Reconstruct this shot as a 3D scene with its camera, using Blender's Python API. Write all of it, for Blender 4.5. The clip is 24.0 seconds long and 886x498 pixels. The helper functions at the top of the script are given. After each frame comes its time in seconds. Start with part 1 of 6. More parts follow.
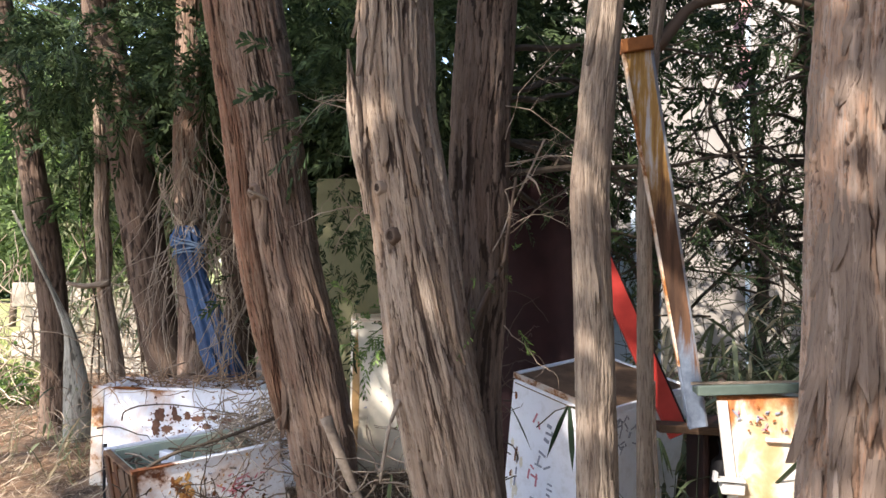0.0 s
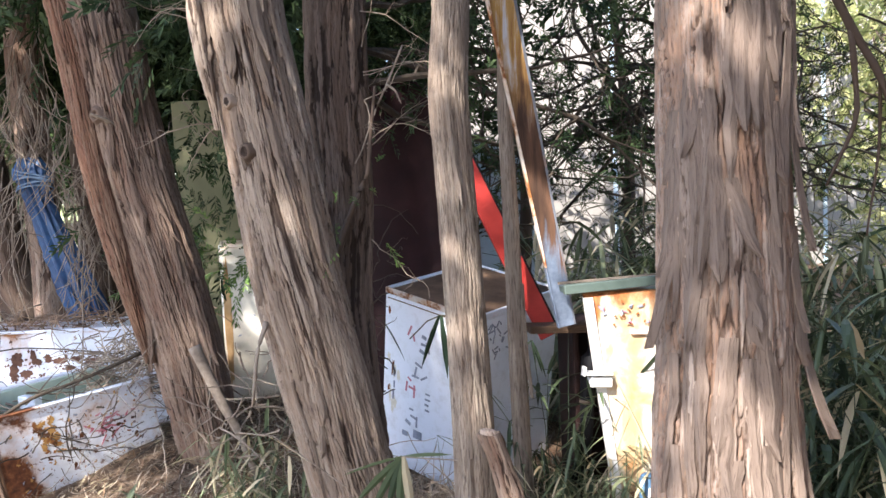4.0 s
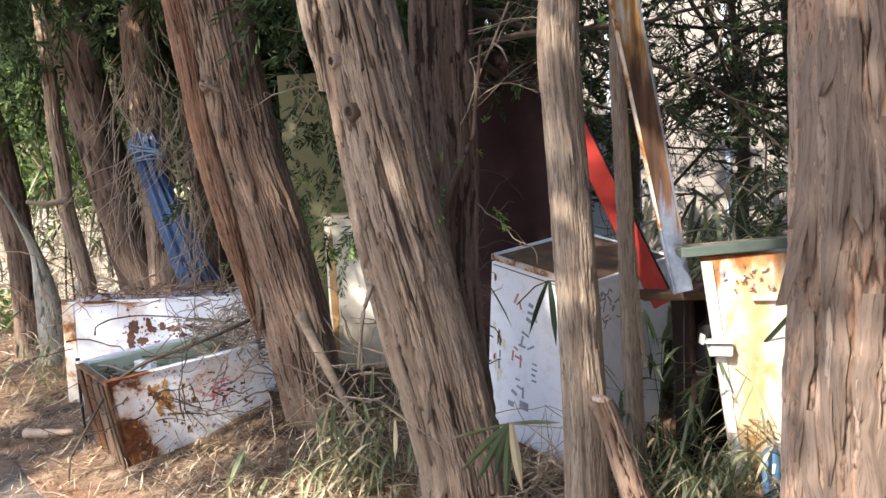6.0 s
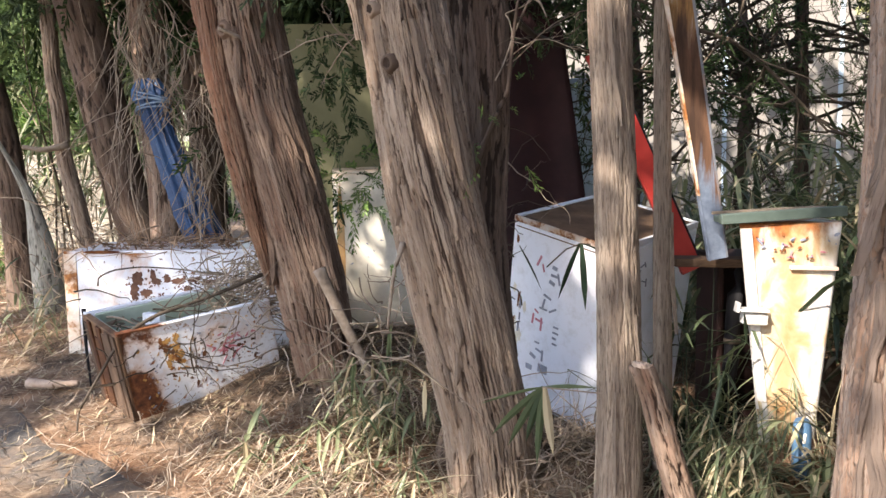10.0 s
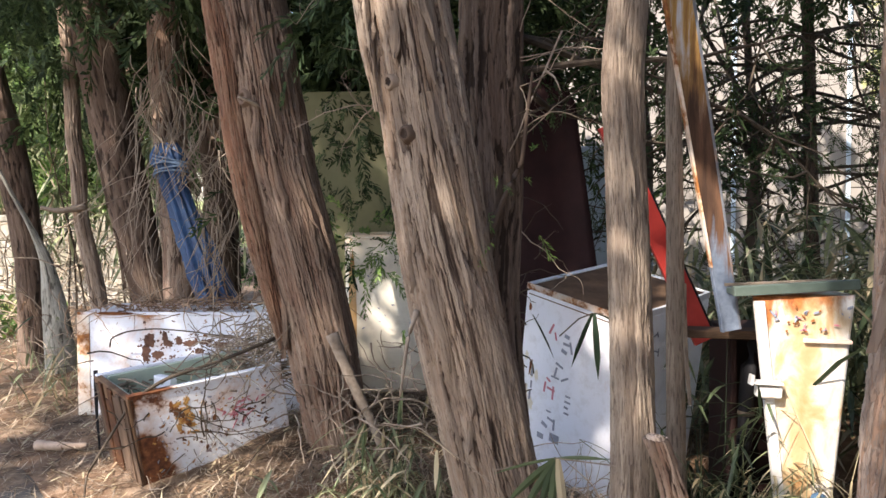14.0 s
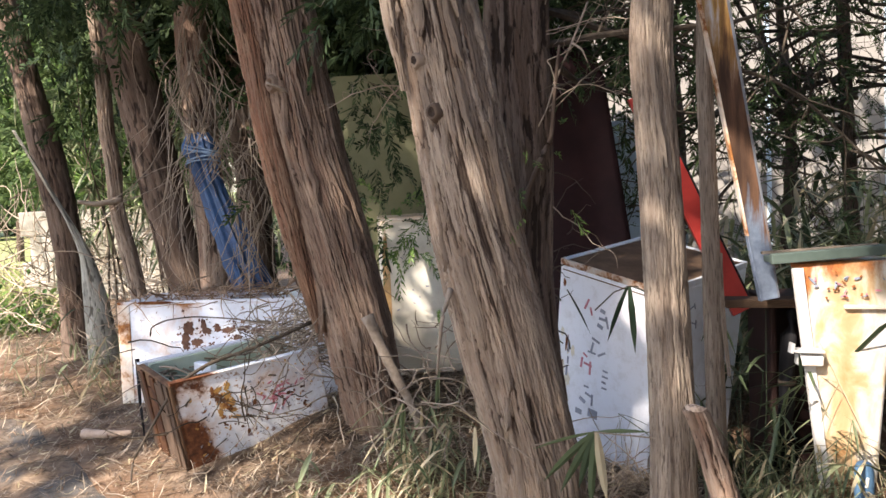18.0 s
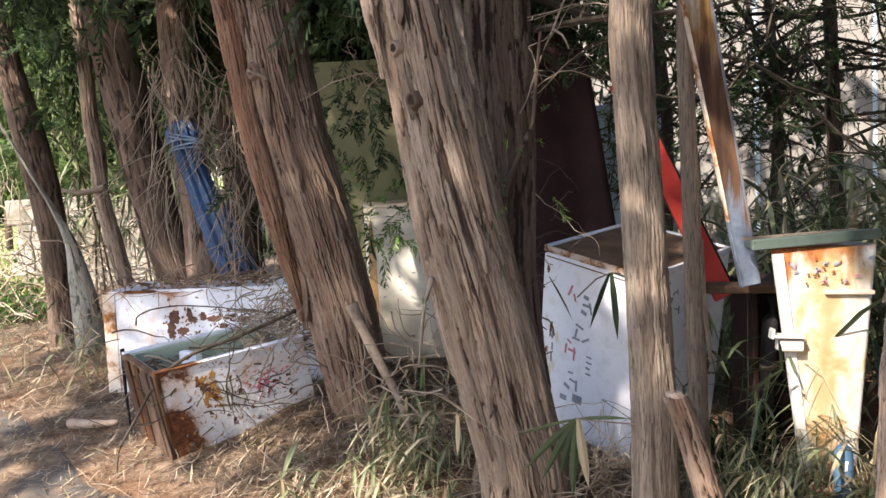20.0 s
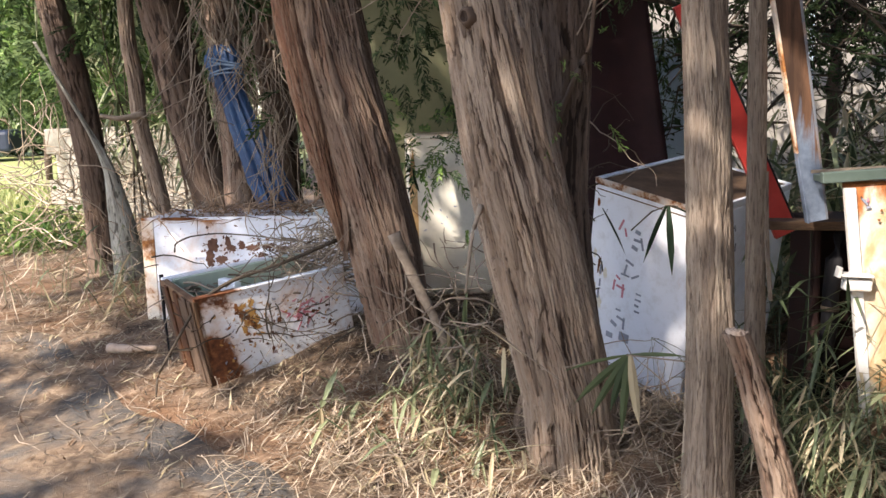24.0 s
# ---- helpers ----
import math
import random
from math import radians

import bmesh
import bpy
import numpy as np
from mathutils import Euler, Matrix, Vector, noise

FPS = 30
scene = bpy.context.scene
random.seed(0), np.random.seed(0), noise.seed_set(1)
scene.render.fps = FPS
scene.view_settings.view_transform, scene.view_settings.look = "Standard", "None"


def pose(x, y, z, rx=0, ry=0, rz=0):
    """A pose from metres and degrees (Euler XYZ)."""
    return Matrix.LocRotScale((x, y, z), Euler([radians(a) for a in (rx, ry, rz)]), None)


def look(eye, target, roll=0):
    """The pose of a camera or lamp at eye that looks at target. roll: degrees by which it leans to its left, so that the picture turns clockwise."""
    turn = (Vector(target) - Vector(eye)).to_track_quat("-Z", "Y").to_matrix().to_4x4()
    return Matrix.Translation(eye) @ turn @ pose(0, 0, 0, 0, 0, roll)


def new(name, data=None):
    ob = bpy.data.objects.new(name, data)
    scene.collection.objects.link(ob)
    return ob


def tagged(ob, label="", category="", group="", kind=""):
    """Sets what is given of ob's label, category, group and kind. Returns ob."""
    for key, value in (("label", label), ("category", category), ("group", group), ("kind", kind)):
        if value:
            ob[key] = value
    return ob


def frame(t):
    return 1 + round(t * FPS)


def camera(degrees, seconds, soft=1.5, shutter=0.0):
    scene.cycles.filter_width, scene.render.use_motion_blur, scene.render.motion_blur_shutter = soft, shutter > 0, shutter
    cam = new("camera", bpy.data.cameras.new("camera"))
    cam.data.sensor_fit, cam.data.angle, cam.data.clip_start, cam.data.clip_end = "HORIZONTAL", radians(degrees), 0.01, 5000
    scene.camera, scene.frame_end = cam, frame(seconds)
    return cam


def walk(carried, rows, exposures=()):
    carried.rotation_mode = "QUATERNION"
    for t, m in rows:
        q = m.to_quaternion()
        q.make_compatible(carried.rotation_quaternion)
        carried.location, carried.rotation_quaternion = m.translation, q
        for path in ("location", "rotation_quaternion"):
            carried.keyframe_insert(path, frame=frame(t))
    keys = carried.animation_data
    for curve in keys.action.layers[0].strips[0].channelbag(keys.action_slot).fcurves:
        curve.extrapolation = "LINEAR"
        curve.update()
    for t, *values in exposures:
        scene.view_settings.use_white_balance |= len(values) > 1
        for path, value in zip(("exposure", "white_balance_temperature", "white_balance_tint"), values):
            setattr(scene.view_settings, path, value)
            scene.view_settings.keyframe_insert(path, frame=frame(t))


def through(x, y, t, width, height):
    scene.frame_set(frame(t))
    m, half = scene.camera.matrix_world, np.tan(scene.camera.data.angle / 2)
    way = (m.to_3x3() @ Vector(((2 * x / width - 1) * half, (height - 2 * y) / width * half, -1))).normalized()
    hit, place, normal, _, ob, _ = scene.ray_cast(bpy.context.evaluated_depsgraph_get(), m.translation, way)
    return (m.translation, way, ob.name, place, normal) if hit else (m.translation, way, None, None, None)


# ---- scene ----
cam = camera(54.4, 24.0, 1.5)
EXPOSURE = [(0, 1.88, 6750, 16), (1, 1.98, 6850, 16), (1.5, 1.69, 6850, 16), (3.5, 2.13, 5900, 13), (4, 2.26, 6250, 15), (5, 1.98, 6850, 16), (6, 2.02, 6850, 16), (7, 1.96, 6850, 16), (8, 2.04, 6850, 16), (9, 2.04, 6850, 16), (9.5, 2.02, 6850, 16), (11.5, 1.80, 6850, 16), (12, 1.76, 6850, 16), (14, 1.86, 6850, 16), (16, 1.89, 6850, 16), (18, 1.80, 6850, 16), (21, 1.76, 6850, 16), (22, 1.90, 6850, 16), (23, 1.72, 6850, 16), (24, 1.64, 6850, 16)]
PATH = [
    (0, (0.06, 0.074, 1.54), (0.024, 2.074, 1.573), 0.5),
    (0.5, (0.094, 0.137, 1.496), (0.091, 2.132, 1.357), 0.0),
    (1, (0.075, 0.142, 1.468), (0.012, 2.131, 1.268), -0.3),
    (1.5, (0.076, 0.148, 1.532), (0.101, 2.148, 1.539), 0.3),
    (3.5, (0.168, 0.144, 1.614), (0.479, 2.116, 1.735), -2.4),
    (4, (0.134, 0.159, 1.484), (0.369, 2.14, 1.336), -2.7),
    (4.5, (0.05, 0.112, 1.469), (0.064, 2.107, 1.329), -1.6),
    (5, (0.055, 0.086, 1.452), (0.019, 2.083, 1.346), -0.8),
    (5.5, (0.122, 0.097, 1.405), (0.221, 2.085, 1.211), -1.8),
    (6, (0.113, 0.262, 1.388), (0.112, 2.255, 1.215), -3.3),
    (6.5, (0.15, 0.392, 1.413), (0.11, 2.386, 1.268), -3.1),
    (7, (0.054, 0.352, 1.388), (0.263, 2.33, 1.18), -1.7),
    (7.5, (-0.013, 0.347, 1.43), (0.216, 2.324, 1.232), -2.2),
    (8, (-0.064, 0.358, 1.432), (0.113, 2.339, 1.219), -1.2),
    (8.5, (-0.066, 0.341, 1.396), (0.118, 2.323, 1.192), -0.5),
    (9, (-0.063, 0.347, 1.392), (0.101, 2.325, 1.151), -0.9),
    (9.5, (-0.094, 0.35, 1.386), (-0.034, 2.331, 1.118), -1.2),
    (11.5, (-0.14, 0.331, 1.381), (-0.093, 2.317, 1.147), -1.6),
    (12, (-0.109, 0.332, 1.399), (0.007, 2.317, 1.185), -2.4),
    (12.5, (-0.126, 0.333, 1.403), (-0.058, 2.321, 1.203), -2.3),
    (13, (-0.16, 0.325, 1.398), (-0.148, 2.316, 1.213), -1.6),
    (13.5, (-0.143, 0.325, 1.415), (-0.092, 2.322, 1.319), -0.5),
    (14, (-0.146, 0.323, 1.41), (-0.109, 2.319, 1.287), -0.7),
    (14.5, (-0.145, 0.319, 1.399), (-0.109, 2.313, 1.247), -0.9),
    (15, (-0.128, 0.315, 1.403), (-0.061, 2.307, 1.228), -1.0),
    (15.5, (-0.112, 0.322, 1.385), (-0.036, 2.308, 1.157), -1.2),
    (16, (-0.102, 0.332, 1.378), (-0.026, 2.317, 1.152), -1.4),
    (16.5, (-0.096, 0.323, 1.391), (-0.044, 2.314, 1.203), -1.9),
    (17, (-0.101, 0.33, 1.39), (-0.074, 2.322, 1.214), -2.1),
    (17.5, (-0.132, 0.32, 1.394), (-0.168, 2.314, 1.234), -2.4),
    (18, (-0.14, 0.326, 1.39), (-0.182, 2.319, 1.23), -2.8),
    (18.5, (-0.102, 0.321, 1.392), (-0.057, 2.314, 1.229), -2.8),
    (20.5, (-0.089, 0.339, 1.409), (-0.129, 2.328, 1.204), -3.3),
    (21, (-0.052, 0.349, 1.403), (0.032, 2.336, 1.2), -2.9),
    (21.5, (-0.052, 0.365, 1.401), (0.043, 2.351, 1.188), -3.0),
    (22, (-0.084, 0.369, 1.406), (-0.108, 2.356, 1.182), -3.1),
    (22.5, (-0.102, 0.391, 1.402), (-0.213, 2.375, 1.175), -4.1),
    (23, (-0.103, 0.404, 1.399), (-0.245, 2.383, 1.15), -4.3),
    (23.5, (-0.14, 0.411, 1.377), (-0.274, 2.388, 1.102), -3.1),
    (24, (-0.162, 0.458, 1.334), (-0.27, 2.428, 1.007), -2.2),
]
walk(cam, [(t, look(eye, target, roll)) for t, eye, target, roll in PATH], EXPOSURE)

# ---- light ----
SUN_TO = Vector((-0.46, -0.60, 0.66)).normalized()
world = bpy.data.worlds.new("sky")
scene.world = world
world.use_nodes = True
sky = world.node_tree.nodes.new("ShaderNodeTexSky")
sky.sky_type = "NISHITA"
sky.sun_disc = False
sky.sun_elevation = math.asin(SUN_TO.z)
sky.sun_rotation = math.atan2(SUN_TO.x, SUN_TO.y)
world.node_tree.links.new(sky.outputs[0], world.node_tree.nodes["Background"].inputs[0])
world.node_tree.nodes["Background"].inputs[1].default_value = 0.15
sun = new("sun", bpy.data.lights.new("sun", "SUN"))
sun.data.energy, sun.data.angle, sun.data.color = 4.1, radians(0.55), (1.0, 0.93, 0.82)
sun.rotation_euler = SUN_TO.to_track_quat("Z", "Y").to_euler()
sun.location = (0, 0, 20)


# ---- materials ----
def nodes_of(name, rough=0.8, metal=0.0):
    m = bpy.data.materials.new(name)
    m.use_nodes = True
    t = m.node_tree
    b = t.nodes["Principled BSDF"]
    b.inputs["Roughness"].default_value = rough
    b.inputs["Metallic"].default_value = metal
    b.inputs["Specular IOR Level"].default_value = 0.22 if rough > 0.68 else 0.4
    return m, t, b


def link(t, a, b):
    t.links.new(a, b)


def coords(t, kind="Object", scale=(1, 1, 1)):
    c = t.nodes.new("ShaderNodeTexCoord")
    g = t.nodes.new("ShaderNodeMapping")
    g.inputs["Scale"].default_value = scale
    link(t, c.outputs[kind], g.inputs[0])
    return g.outputs[0]


def fractal(t, where, scale, detail=6.0, rough=0.6, distort=0.0):
    n = t.nodes.new("ShaderNodeTexNoise")
    n.inputs["Scale"].default_value = scale
    n.inputs["Detail"].default_value = detail
    n.inputs["Roughness"].default_value = rough
    n.inputs["Distortion"].default_value = distort
    link(t, where, n.inputs["Vector"])
    return n.outputs[0]


def ramp(t, value, stops):
    r = t.nodes.new("ShaderNodeValToRGB")
    e = r.color_ramp.elements
    while len(e) < len(stops):
        e.new(0.5)
    for item, (p, c) in zip(e, stops):
        item.position = p
        item.color = (*c, 1) if len(c) == 3 else c
    link(t, value, r.inputs[0])
    return r.outputs[0]


def blend(t, fac, a, b, how="MIX"):
    x = t.nodes.new("ShaderNodeMix")
    x.data_type, x.blend_type = "RGBA", how
    if isinstance(fac, float):
        x.inputs[0].default_value = fac
    else:
        link(t, fac, x.inputs[0])
    for s, v in ((6, a), (7, b)):
        if isinstance(v, tuple):
            x.inputs[s].default_value = (*v, 1)
        else:
            link(t, v, x.inputs[s])
    return x.outputs[2]


def calc(t, op, a, b=0.0):
    x = t.nodes.new("ShaderNodeMath")
    x.operation = op
    for s, v in ((0, a), (1, b)):
        if isinstance(v, (int, float)):
            x.inputs[s].default_value = v
        else:
            link(t, v, x.inputs[s])
    return x.outputs[0]


def relief(t, b, height, strength=0.5, distance=0.01):
    n = t.nodes.new("ShaderNodeBump")
    n.inputs["Strength"].default_value = strength
    n.inputs["Distance"].default_value = distance
    link(t, height, n.inputs["Height"])
    link(t, n.outputs[0], b.inputs["Normal"])


def attribute(t, name):
    a = t.nodes.new("ShaderNodeAttribute")
    a.attribute_name = name
    return a.outputs["Fac"]


def bark(name, dark, mid, light, red, amount=0.35, worn=0.13):
    """Fibrous bark in long ragged plates: each plate has its own weathering, the furrows between them have shade put
    into their colour (the mesh's UV is metres round and metres up).
    """
    m, t, b = nodes_of(name, 0.92)
    fine = fractal(t, coords(t, "UV", (150, 11.0, 1)), 1.0, 7, 0.7, 0.3)
    coarse = fractal(t, coords(t, "UV", (34, 3.4, 1)), 1.0, 6, 0.62, 0.4)
    patch = fractal(t, coords(t, "UV", (5.0, 1.8, 1)), 1.0, 5, 0.6)
    speck = fractal(t, coords(t, "UV", (170, 70, 1)), 1.0, 5, 0.7)
    plate, recess = attribute(t, "plate"), attribute(t, "recess")
    mixed = calc(t, "ADD", calc(t, "MULTIPLY", plate, 0.42), calc(t, "ADD", calc(t, "MULTIPLY", coarse, 0.4), calc(t, "MULTIPLY", fine, 0.35)))
    col = ramp(t, mixed, ((0.3, blend_of(dark, mid, 0.7)), (0.52, mid), (0.72, blend_of(mid, light, 0.6)), (0.95, light)))
    fresh = calc(t, "ADD", patch, calc(t, "MULTIPLY", calc(t, "SUBTRACT", calc(t, "FRACT", calc(t, "MULTIPLY", plate, 9.7)), 0.5), 0.3))
    col = blend(t, calc(t, "MULTIPLY", ramp(t, fresh, ((0.46, (0, 0, 0)), (0.62, (1, 1, 1)))), amount), col, red)
    thread = ramp(t, calc(t, "ADD", fine, calc(t, "MULTIPLY", worn, -0.15)), ((0.34, (0.8, 0.8, 0.8)), (0.44, (0, 0, 0))))
    col = blend(t, thread, col, dark)
    # furrow shade: the gaps between plates are coloured below the darkest bark
    ragged = calc(t, "ADD", calc(t, "MULTIPLY", recess, 1.15 - 1.8 * worn), calc(t, "MULTIPLY", calc(t, "SUBTRACT", coarse, 0.5), 0.35))
    col = blend(t, ramp(t, ragged, ((0.36, (0, 0, 0)), (0.7, (0.92, 0.92, 0.92)))), col, tuple(c * 0.66 for c in blend_of(dark, red, 0.1)))
    link(t, col, b.inputs["Base Color"])
    high = calc(t, "ADD", calc(t, "MULTIPLY", fine, 0.7), calc(t, "ADD", calc(t, "MULTIPLY", coarse, 0.9), calc(t, "MULTIPLY", speck, 0.35)))
    relief(t, b, high, 0.9, 0.013)
    return m


def blend_of(a, c, k):
    return tuple(x * (1 - k) + y * k for x, y in zip(a, c))


def plain(name, a, c, scale=8.0, rough=0.8, metal=0.0, bump=0.25, stretch=(1, 1, 1), distance=0.004):
    m, t, b = nodes_of(name, rough, metal)
    w = coords(t, "Object", stretch)
    n = fractal(t, w, scale, 7, 0.65)
    big = fractal(t, w, scale * 0.22, 3, 0.5)
    col = ramp(t, calc(t, "ADD", calc(t, "MULTIPLY", n, 0.6), calc(t, "MULTIPLY", big, 0.4)), ((0.32, a), (0.68, c)))
    link(t, col, b.inputs["Base Color"])
    relief(t, b, n, bump, distance)
    return m


def leafy(name, a, c, rough=0.72, through=0.25):
    """Leaves: each island has its own tone; some light passes through."""
    m, t, b = nodes_of(name, rough)
    g = t.nodes.new("ShaderNodeNewGeometry")
    col = ramp(t, g.outputs["Random Per Island"], ((0.0, a), (1.0, c)))
    link(t, col, b.inputs["Base Color"])
    tr = t.nodes.new("ShaderNodeBsdfTranslucent")
    link(t, col, tr.inputs[0])
    x = t.nodes.new("ShaderNodeMixShader")
    x.inputs[0].default_value = through
    link(t, b.outputs[0], x.inputs[1])
    link(t, tr.outputs[0], x.inputs[2])
    link(t, x.outputs[0], t.nodes["Material Output"].inputs[0])
    return m


def enamel(name, paint, tint, rust_at=0.6, edge=0.0, scale=3.0, end=0.0, reach=0.3, specks=0.0, rusts=((0.05, 0.016, 0.008), (0.22, 0.075, 0.02), (0.42, 0.2, 0.06))):
    """Old enamelled sheet: chips and rust by noise, more of it along the outer edges where edge > 0."""
    m, t, b = nodes_of(name, 0.35)
    w = coords(t, "Object")
    n = fractal(t, w, scale, 9, 0.68, 0.3)
    big = fractal(t, w, scale * 0.4, 2, 0.5)
    grime = fractal(t, w, scale * 6, 6, 0.7)
    base = blend(t, ramp(t, big, ((0.35, (0, 0, 0)), (0.65, (1, 1, 1)))), paint, tint)
    base = blend(t, ramp(t, grime, ((0.5, (0, 0, 0)), (0.85, (0.4, 0.4, 0.4)))), base, (0.28, 0.25, 0.2))
    mask = calc(t, "ADD", calc(t, "MULTIPLY", n, 0.7), calc(t, "MULTIPLY", big, 0.3))
    if edge:
        c = t.nodes.new("ShaderNodeTexCoord")
        s = t.nodes.new("ShaderNodeSeparateXYZ")
        link(t, c.outputs["Generated"], s.inputs[0])
        far = [calc(t, "ABSOLUTE", calc(t, "SUBTRACT", s.outputs[k], 0.5)) for k in range(3)]
        rim = calc(t, "POWER", calc(t, "MULTIPLY", far[0], 2.0), 14.0)
        rim = calc(t, "MAXIMUM", rim, calc(t, "POWER", calc(t, "MULTIPLY", far[2], 2.0), 18.0))
        mask = calc(t, "ADD", mask, calc(t, "MULTIPLY", rim, edge))
    if end:
        c = t.nodes.new("ShaderNodeTexCoord")
        s = t.nodes.new("ShaderNodeSeparateXYZ")
        link(t, c.outputs["Generated"], s.inputs[0])
        near = calc(t, "MAXIMUM", calc(t, "SUBTRACT", reach, s.outputs[0]), 0.0)
        near = calc(t, "MULTIPLY", near, calc(t, "MAXIMUM", calc(t, "SUBTRACT", 1.4, calc(t, "MULTIPLY", s.outputs[2], 1.9)), 0.25))
        mask = calc(t, "ADD", mask, calc(t, "MULTIPLY", near, end))
    hard = ramp(t, mask, ((rust_at, (0, 0, 0)), (rust_at + 0.05, (1, 1, 1))))
    halo = ramp(t, mask, ((rust_at - 0.09, (0, 0, 0)), (rust_at + 0.02, (0.55, 0.55, 0.55))))
    rust = ramp(t, grime, ((0.3, rusts[0]), (0.55, rusts[1]), (0.8, rusts[2])))
    col = blend(t, halo, base, (0.5, 0.24, 0.07))
    if specks:
        spot = fractal(t, coords(t, "Object", (1, 1, 1.5)), scale * 9, 4, 0.6, 0.6)
        col = blend(t, ramp(t, calc(t, "ADD", spot, calc(t, "MULTIPLY", calc(t, "SUBTRACT", fractal(t, w, scale * 1.6, 3, 0.5), 0.5), 0.45)), ((specks, (0, 0, 0)), (specks + 0.03, (0.85, 0.85, 0.85)))), col, ramp(t, big, ((0.4, (0.2, 0.12, 0.12)), (0.6, (0.3, 0.17, 0.07)))))
    col = blend(t, hard, col, rust)
    link(t, col, b.inputs["Base Color"])
    link(t, calc(t, "ADD", calc(t, "MULTIPLY", hard, 0.5), 0.38), b.inputs["Roughness"])
    relief(t, b, calc(t, "ADD", calc(t, "MULTIPLY", hard, 0.5), calc(t, "MULTIPLY", grime, 0.3)), 0.35, 0.003)
    return m


BARK = bark("grey_brown_bark", (0.075, 0.052, 0.041), (0.228, 0.176, 0.134), (0.4, 0.33, 0.262), (0.235, 0.145, 0.095), 0.35)
BARK_RED = bark("red_brown_bark", (0.055, 0.036, 0.027), (0.19, 0.135, 0.102), (0.345, 0.265, 0.205), (0.2, 0.105, 0.068), 0.45)
BARK_SLAB = bark("red_inner_bark", (0.05, 0.026, 0.018), (0.165, 0.098, 0.064), (0.29, 0.2, 0.14), (0.19, 0.08, 0.048), 0.5)
BARK_PALE = bark("pale_peeling_bark", (0.085, 0.058, 0.045), (0.208, 0.16, 0.128), (0.37, 0.3, 0.25), (0.3, 0.165, 0.1), 0.55, 0.2)
BARK_FINE = bark("fine_tan_bark", (0.08, 0.06, 0.046), (0.215, 0.172, 0.135), (0.36, 0.3, 0.235), (0.21, 0.145, 0.105), 0.3, 0.36)
# brown bark of the second stem with its deep shade put into the colour
BARK_TWIN_SHADED = bark("shaded_brown_bark", (0.035, 0.024, 0.018), (0.125, 0.09, 0.068), (0.24, 0.18, 0.14), (0.15, 0.09, 0.06))
# for dark scars, and for trunks and limbs whose shade is put into the colour
BARK_DARK = bark("scar_and_shade_bark", (0.035, 0.025, 0.019), (0.1, 0.071, 0.053), (0.19, 0.142, 0.11), (0.1, 0.055, 0.04))
BARK_GREY = bark("lichen_grey_bark", (0.1, 0.098, 0.082), (0.27, 0.262, 0.225), (0.42, 0.41, 0.36), (0.2, 0.18, 0.14))
CUT = plain("cut_wood", (0.25, 0.18, 0.135), (0.44, 0.34, 0.265), 30, 0.85)
TWIG = plain("grey_twig", (0.13, 0.1, 0.075), (0.34, 0.28, 0.22), 25, 0.9)
TWIG_DARK = plain("dark_twig", (0.035, 0.028, 0.022), (0.1, 0.08, 0.06), 25, 0.9)
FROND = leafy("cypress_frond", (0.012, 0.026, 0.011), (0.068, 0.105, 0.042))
# lighter copies of the foliage, with daylight put into the leaf colour
FROND_MID = leafy("half_lit_frond", (0.03, 0.06, 0.02), (0.14, 0.2, 0.075), 0.7, 0.3)
FROND_LIT = leafy("lit_frond", (0.05, 0.12, 0.03), (0.2, 0.3, 0.08), 0.5, 0.35)
# sunlight from behind is put into this pale yellow-green
SHRUB = leafy("sunlit_yellow_green_leaf", (0.2, 0.26, 0.08), (0.6, 0.58, 0.3), 0.5, 0.4)
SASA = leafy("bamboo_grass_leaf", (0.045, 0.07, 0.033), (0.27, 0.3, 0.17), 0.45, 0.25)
# copy of the bamboo grass leaf with shade put into its colour
SASA_SHADED = leafy("shaded_bamboo_leaf", (0.02, 0.036, 0.02), (0.085, 0.115, 0.06), 0.4, 0.2)
SASA_DRY = leafy("dry_bamboo_leaf", (0.3, 0.24, 0.14), (0.62, 0.55, 0.38), 0.6, 0.3)
STRAW = leafy("straw", (0.12, 0.088, 0.06), (0.62, 0.52, 0.4), 0.8, 0.1)
STRAW_RED = leafy("brown_needles", (0.13, 0.08, 0.05), (0.38, 0.26, 0.17), 0.85, 0.1)
RUSTY = plain("rust", (0.06, 0.02, 0.01), (0.3, 0.12, 0.04), 14, 0.9, 0.0, 0.5)
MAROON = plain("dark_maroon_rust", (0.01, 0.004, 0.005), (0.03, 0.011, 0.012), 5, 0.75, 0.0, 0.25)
RED = plain("red_paint", (0.22, 0.018, 0.014), (0.37, 0.036, 0.03), 9, 0.45, 0.0, 0.12)
BLUE_TARP = plain("blue_tarp", (0.008, 0.026, 0.08), (0.034, 0.1, 0.22), 14, 0.45, 0.0, 0.4)
OLIVE = plain("olive_sheet", (0.12, 0.122, 0.07), (0.2, 0.2, 0.115), 3, 0.7, 0.0, 0.2)
MINT = plain("mint_liner", (0.27, 0.34, 0.27), (0.46, 0.53, 0.44), 5, 0.5, 0.0, 0.15)
WHITE_SHEET = enamel("white_enamel", (0.84, 0.87, 0.92), (0.76, 0.8, 0.88), 0.72, 0.0, 3.0)
RIM = enamel("chipped_rim_enamel", (0.66, 0.66, 0.66), (0.5, 0.47, 0.42), 0.51, 0.0, 9.0)
DIRTY_WHITE = enamel("grimy_white_enamel", (0.62, 0.62, 0.6), (0.5, 0.49, 0.46), 0.64, 0.0, 6.0)
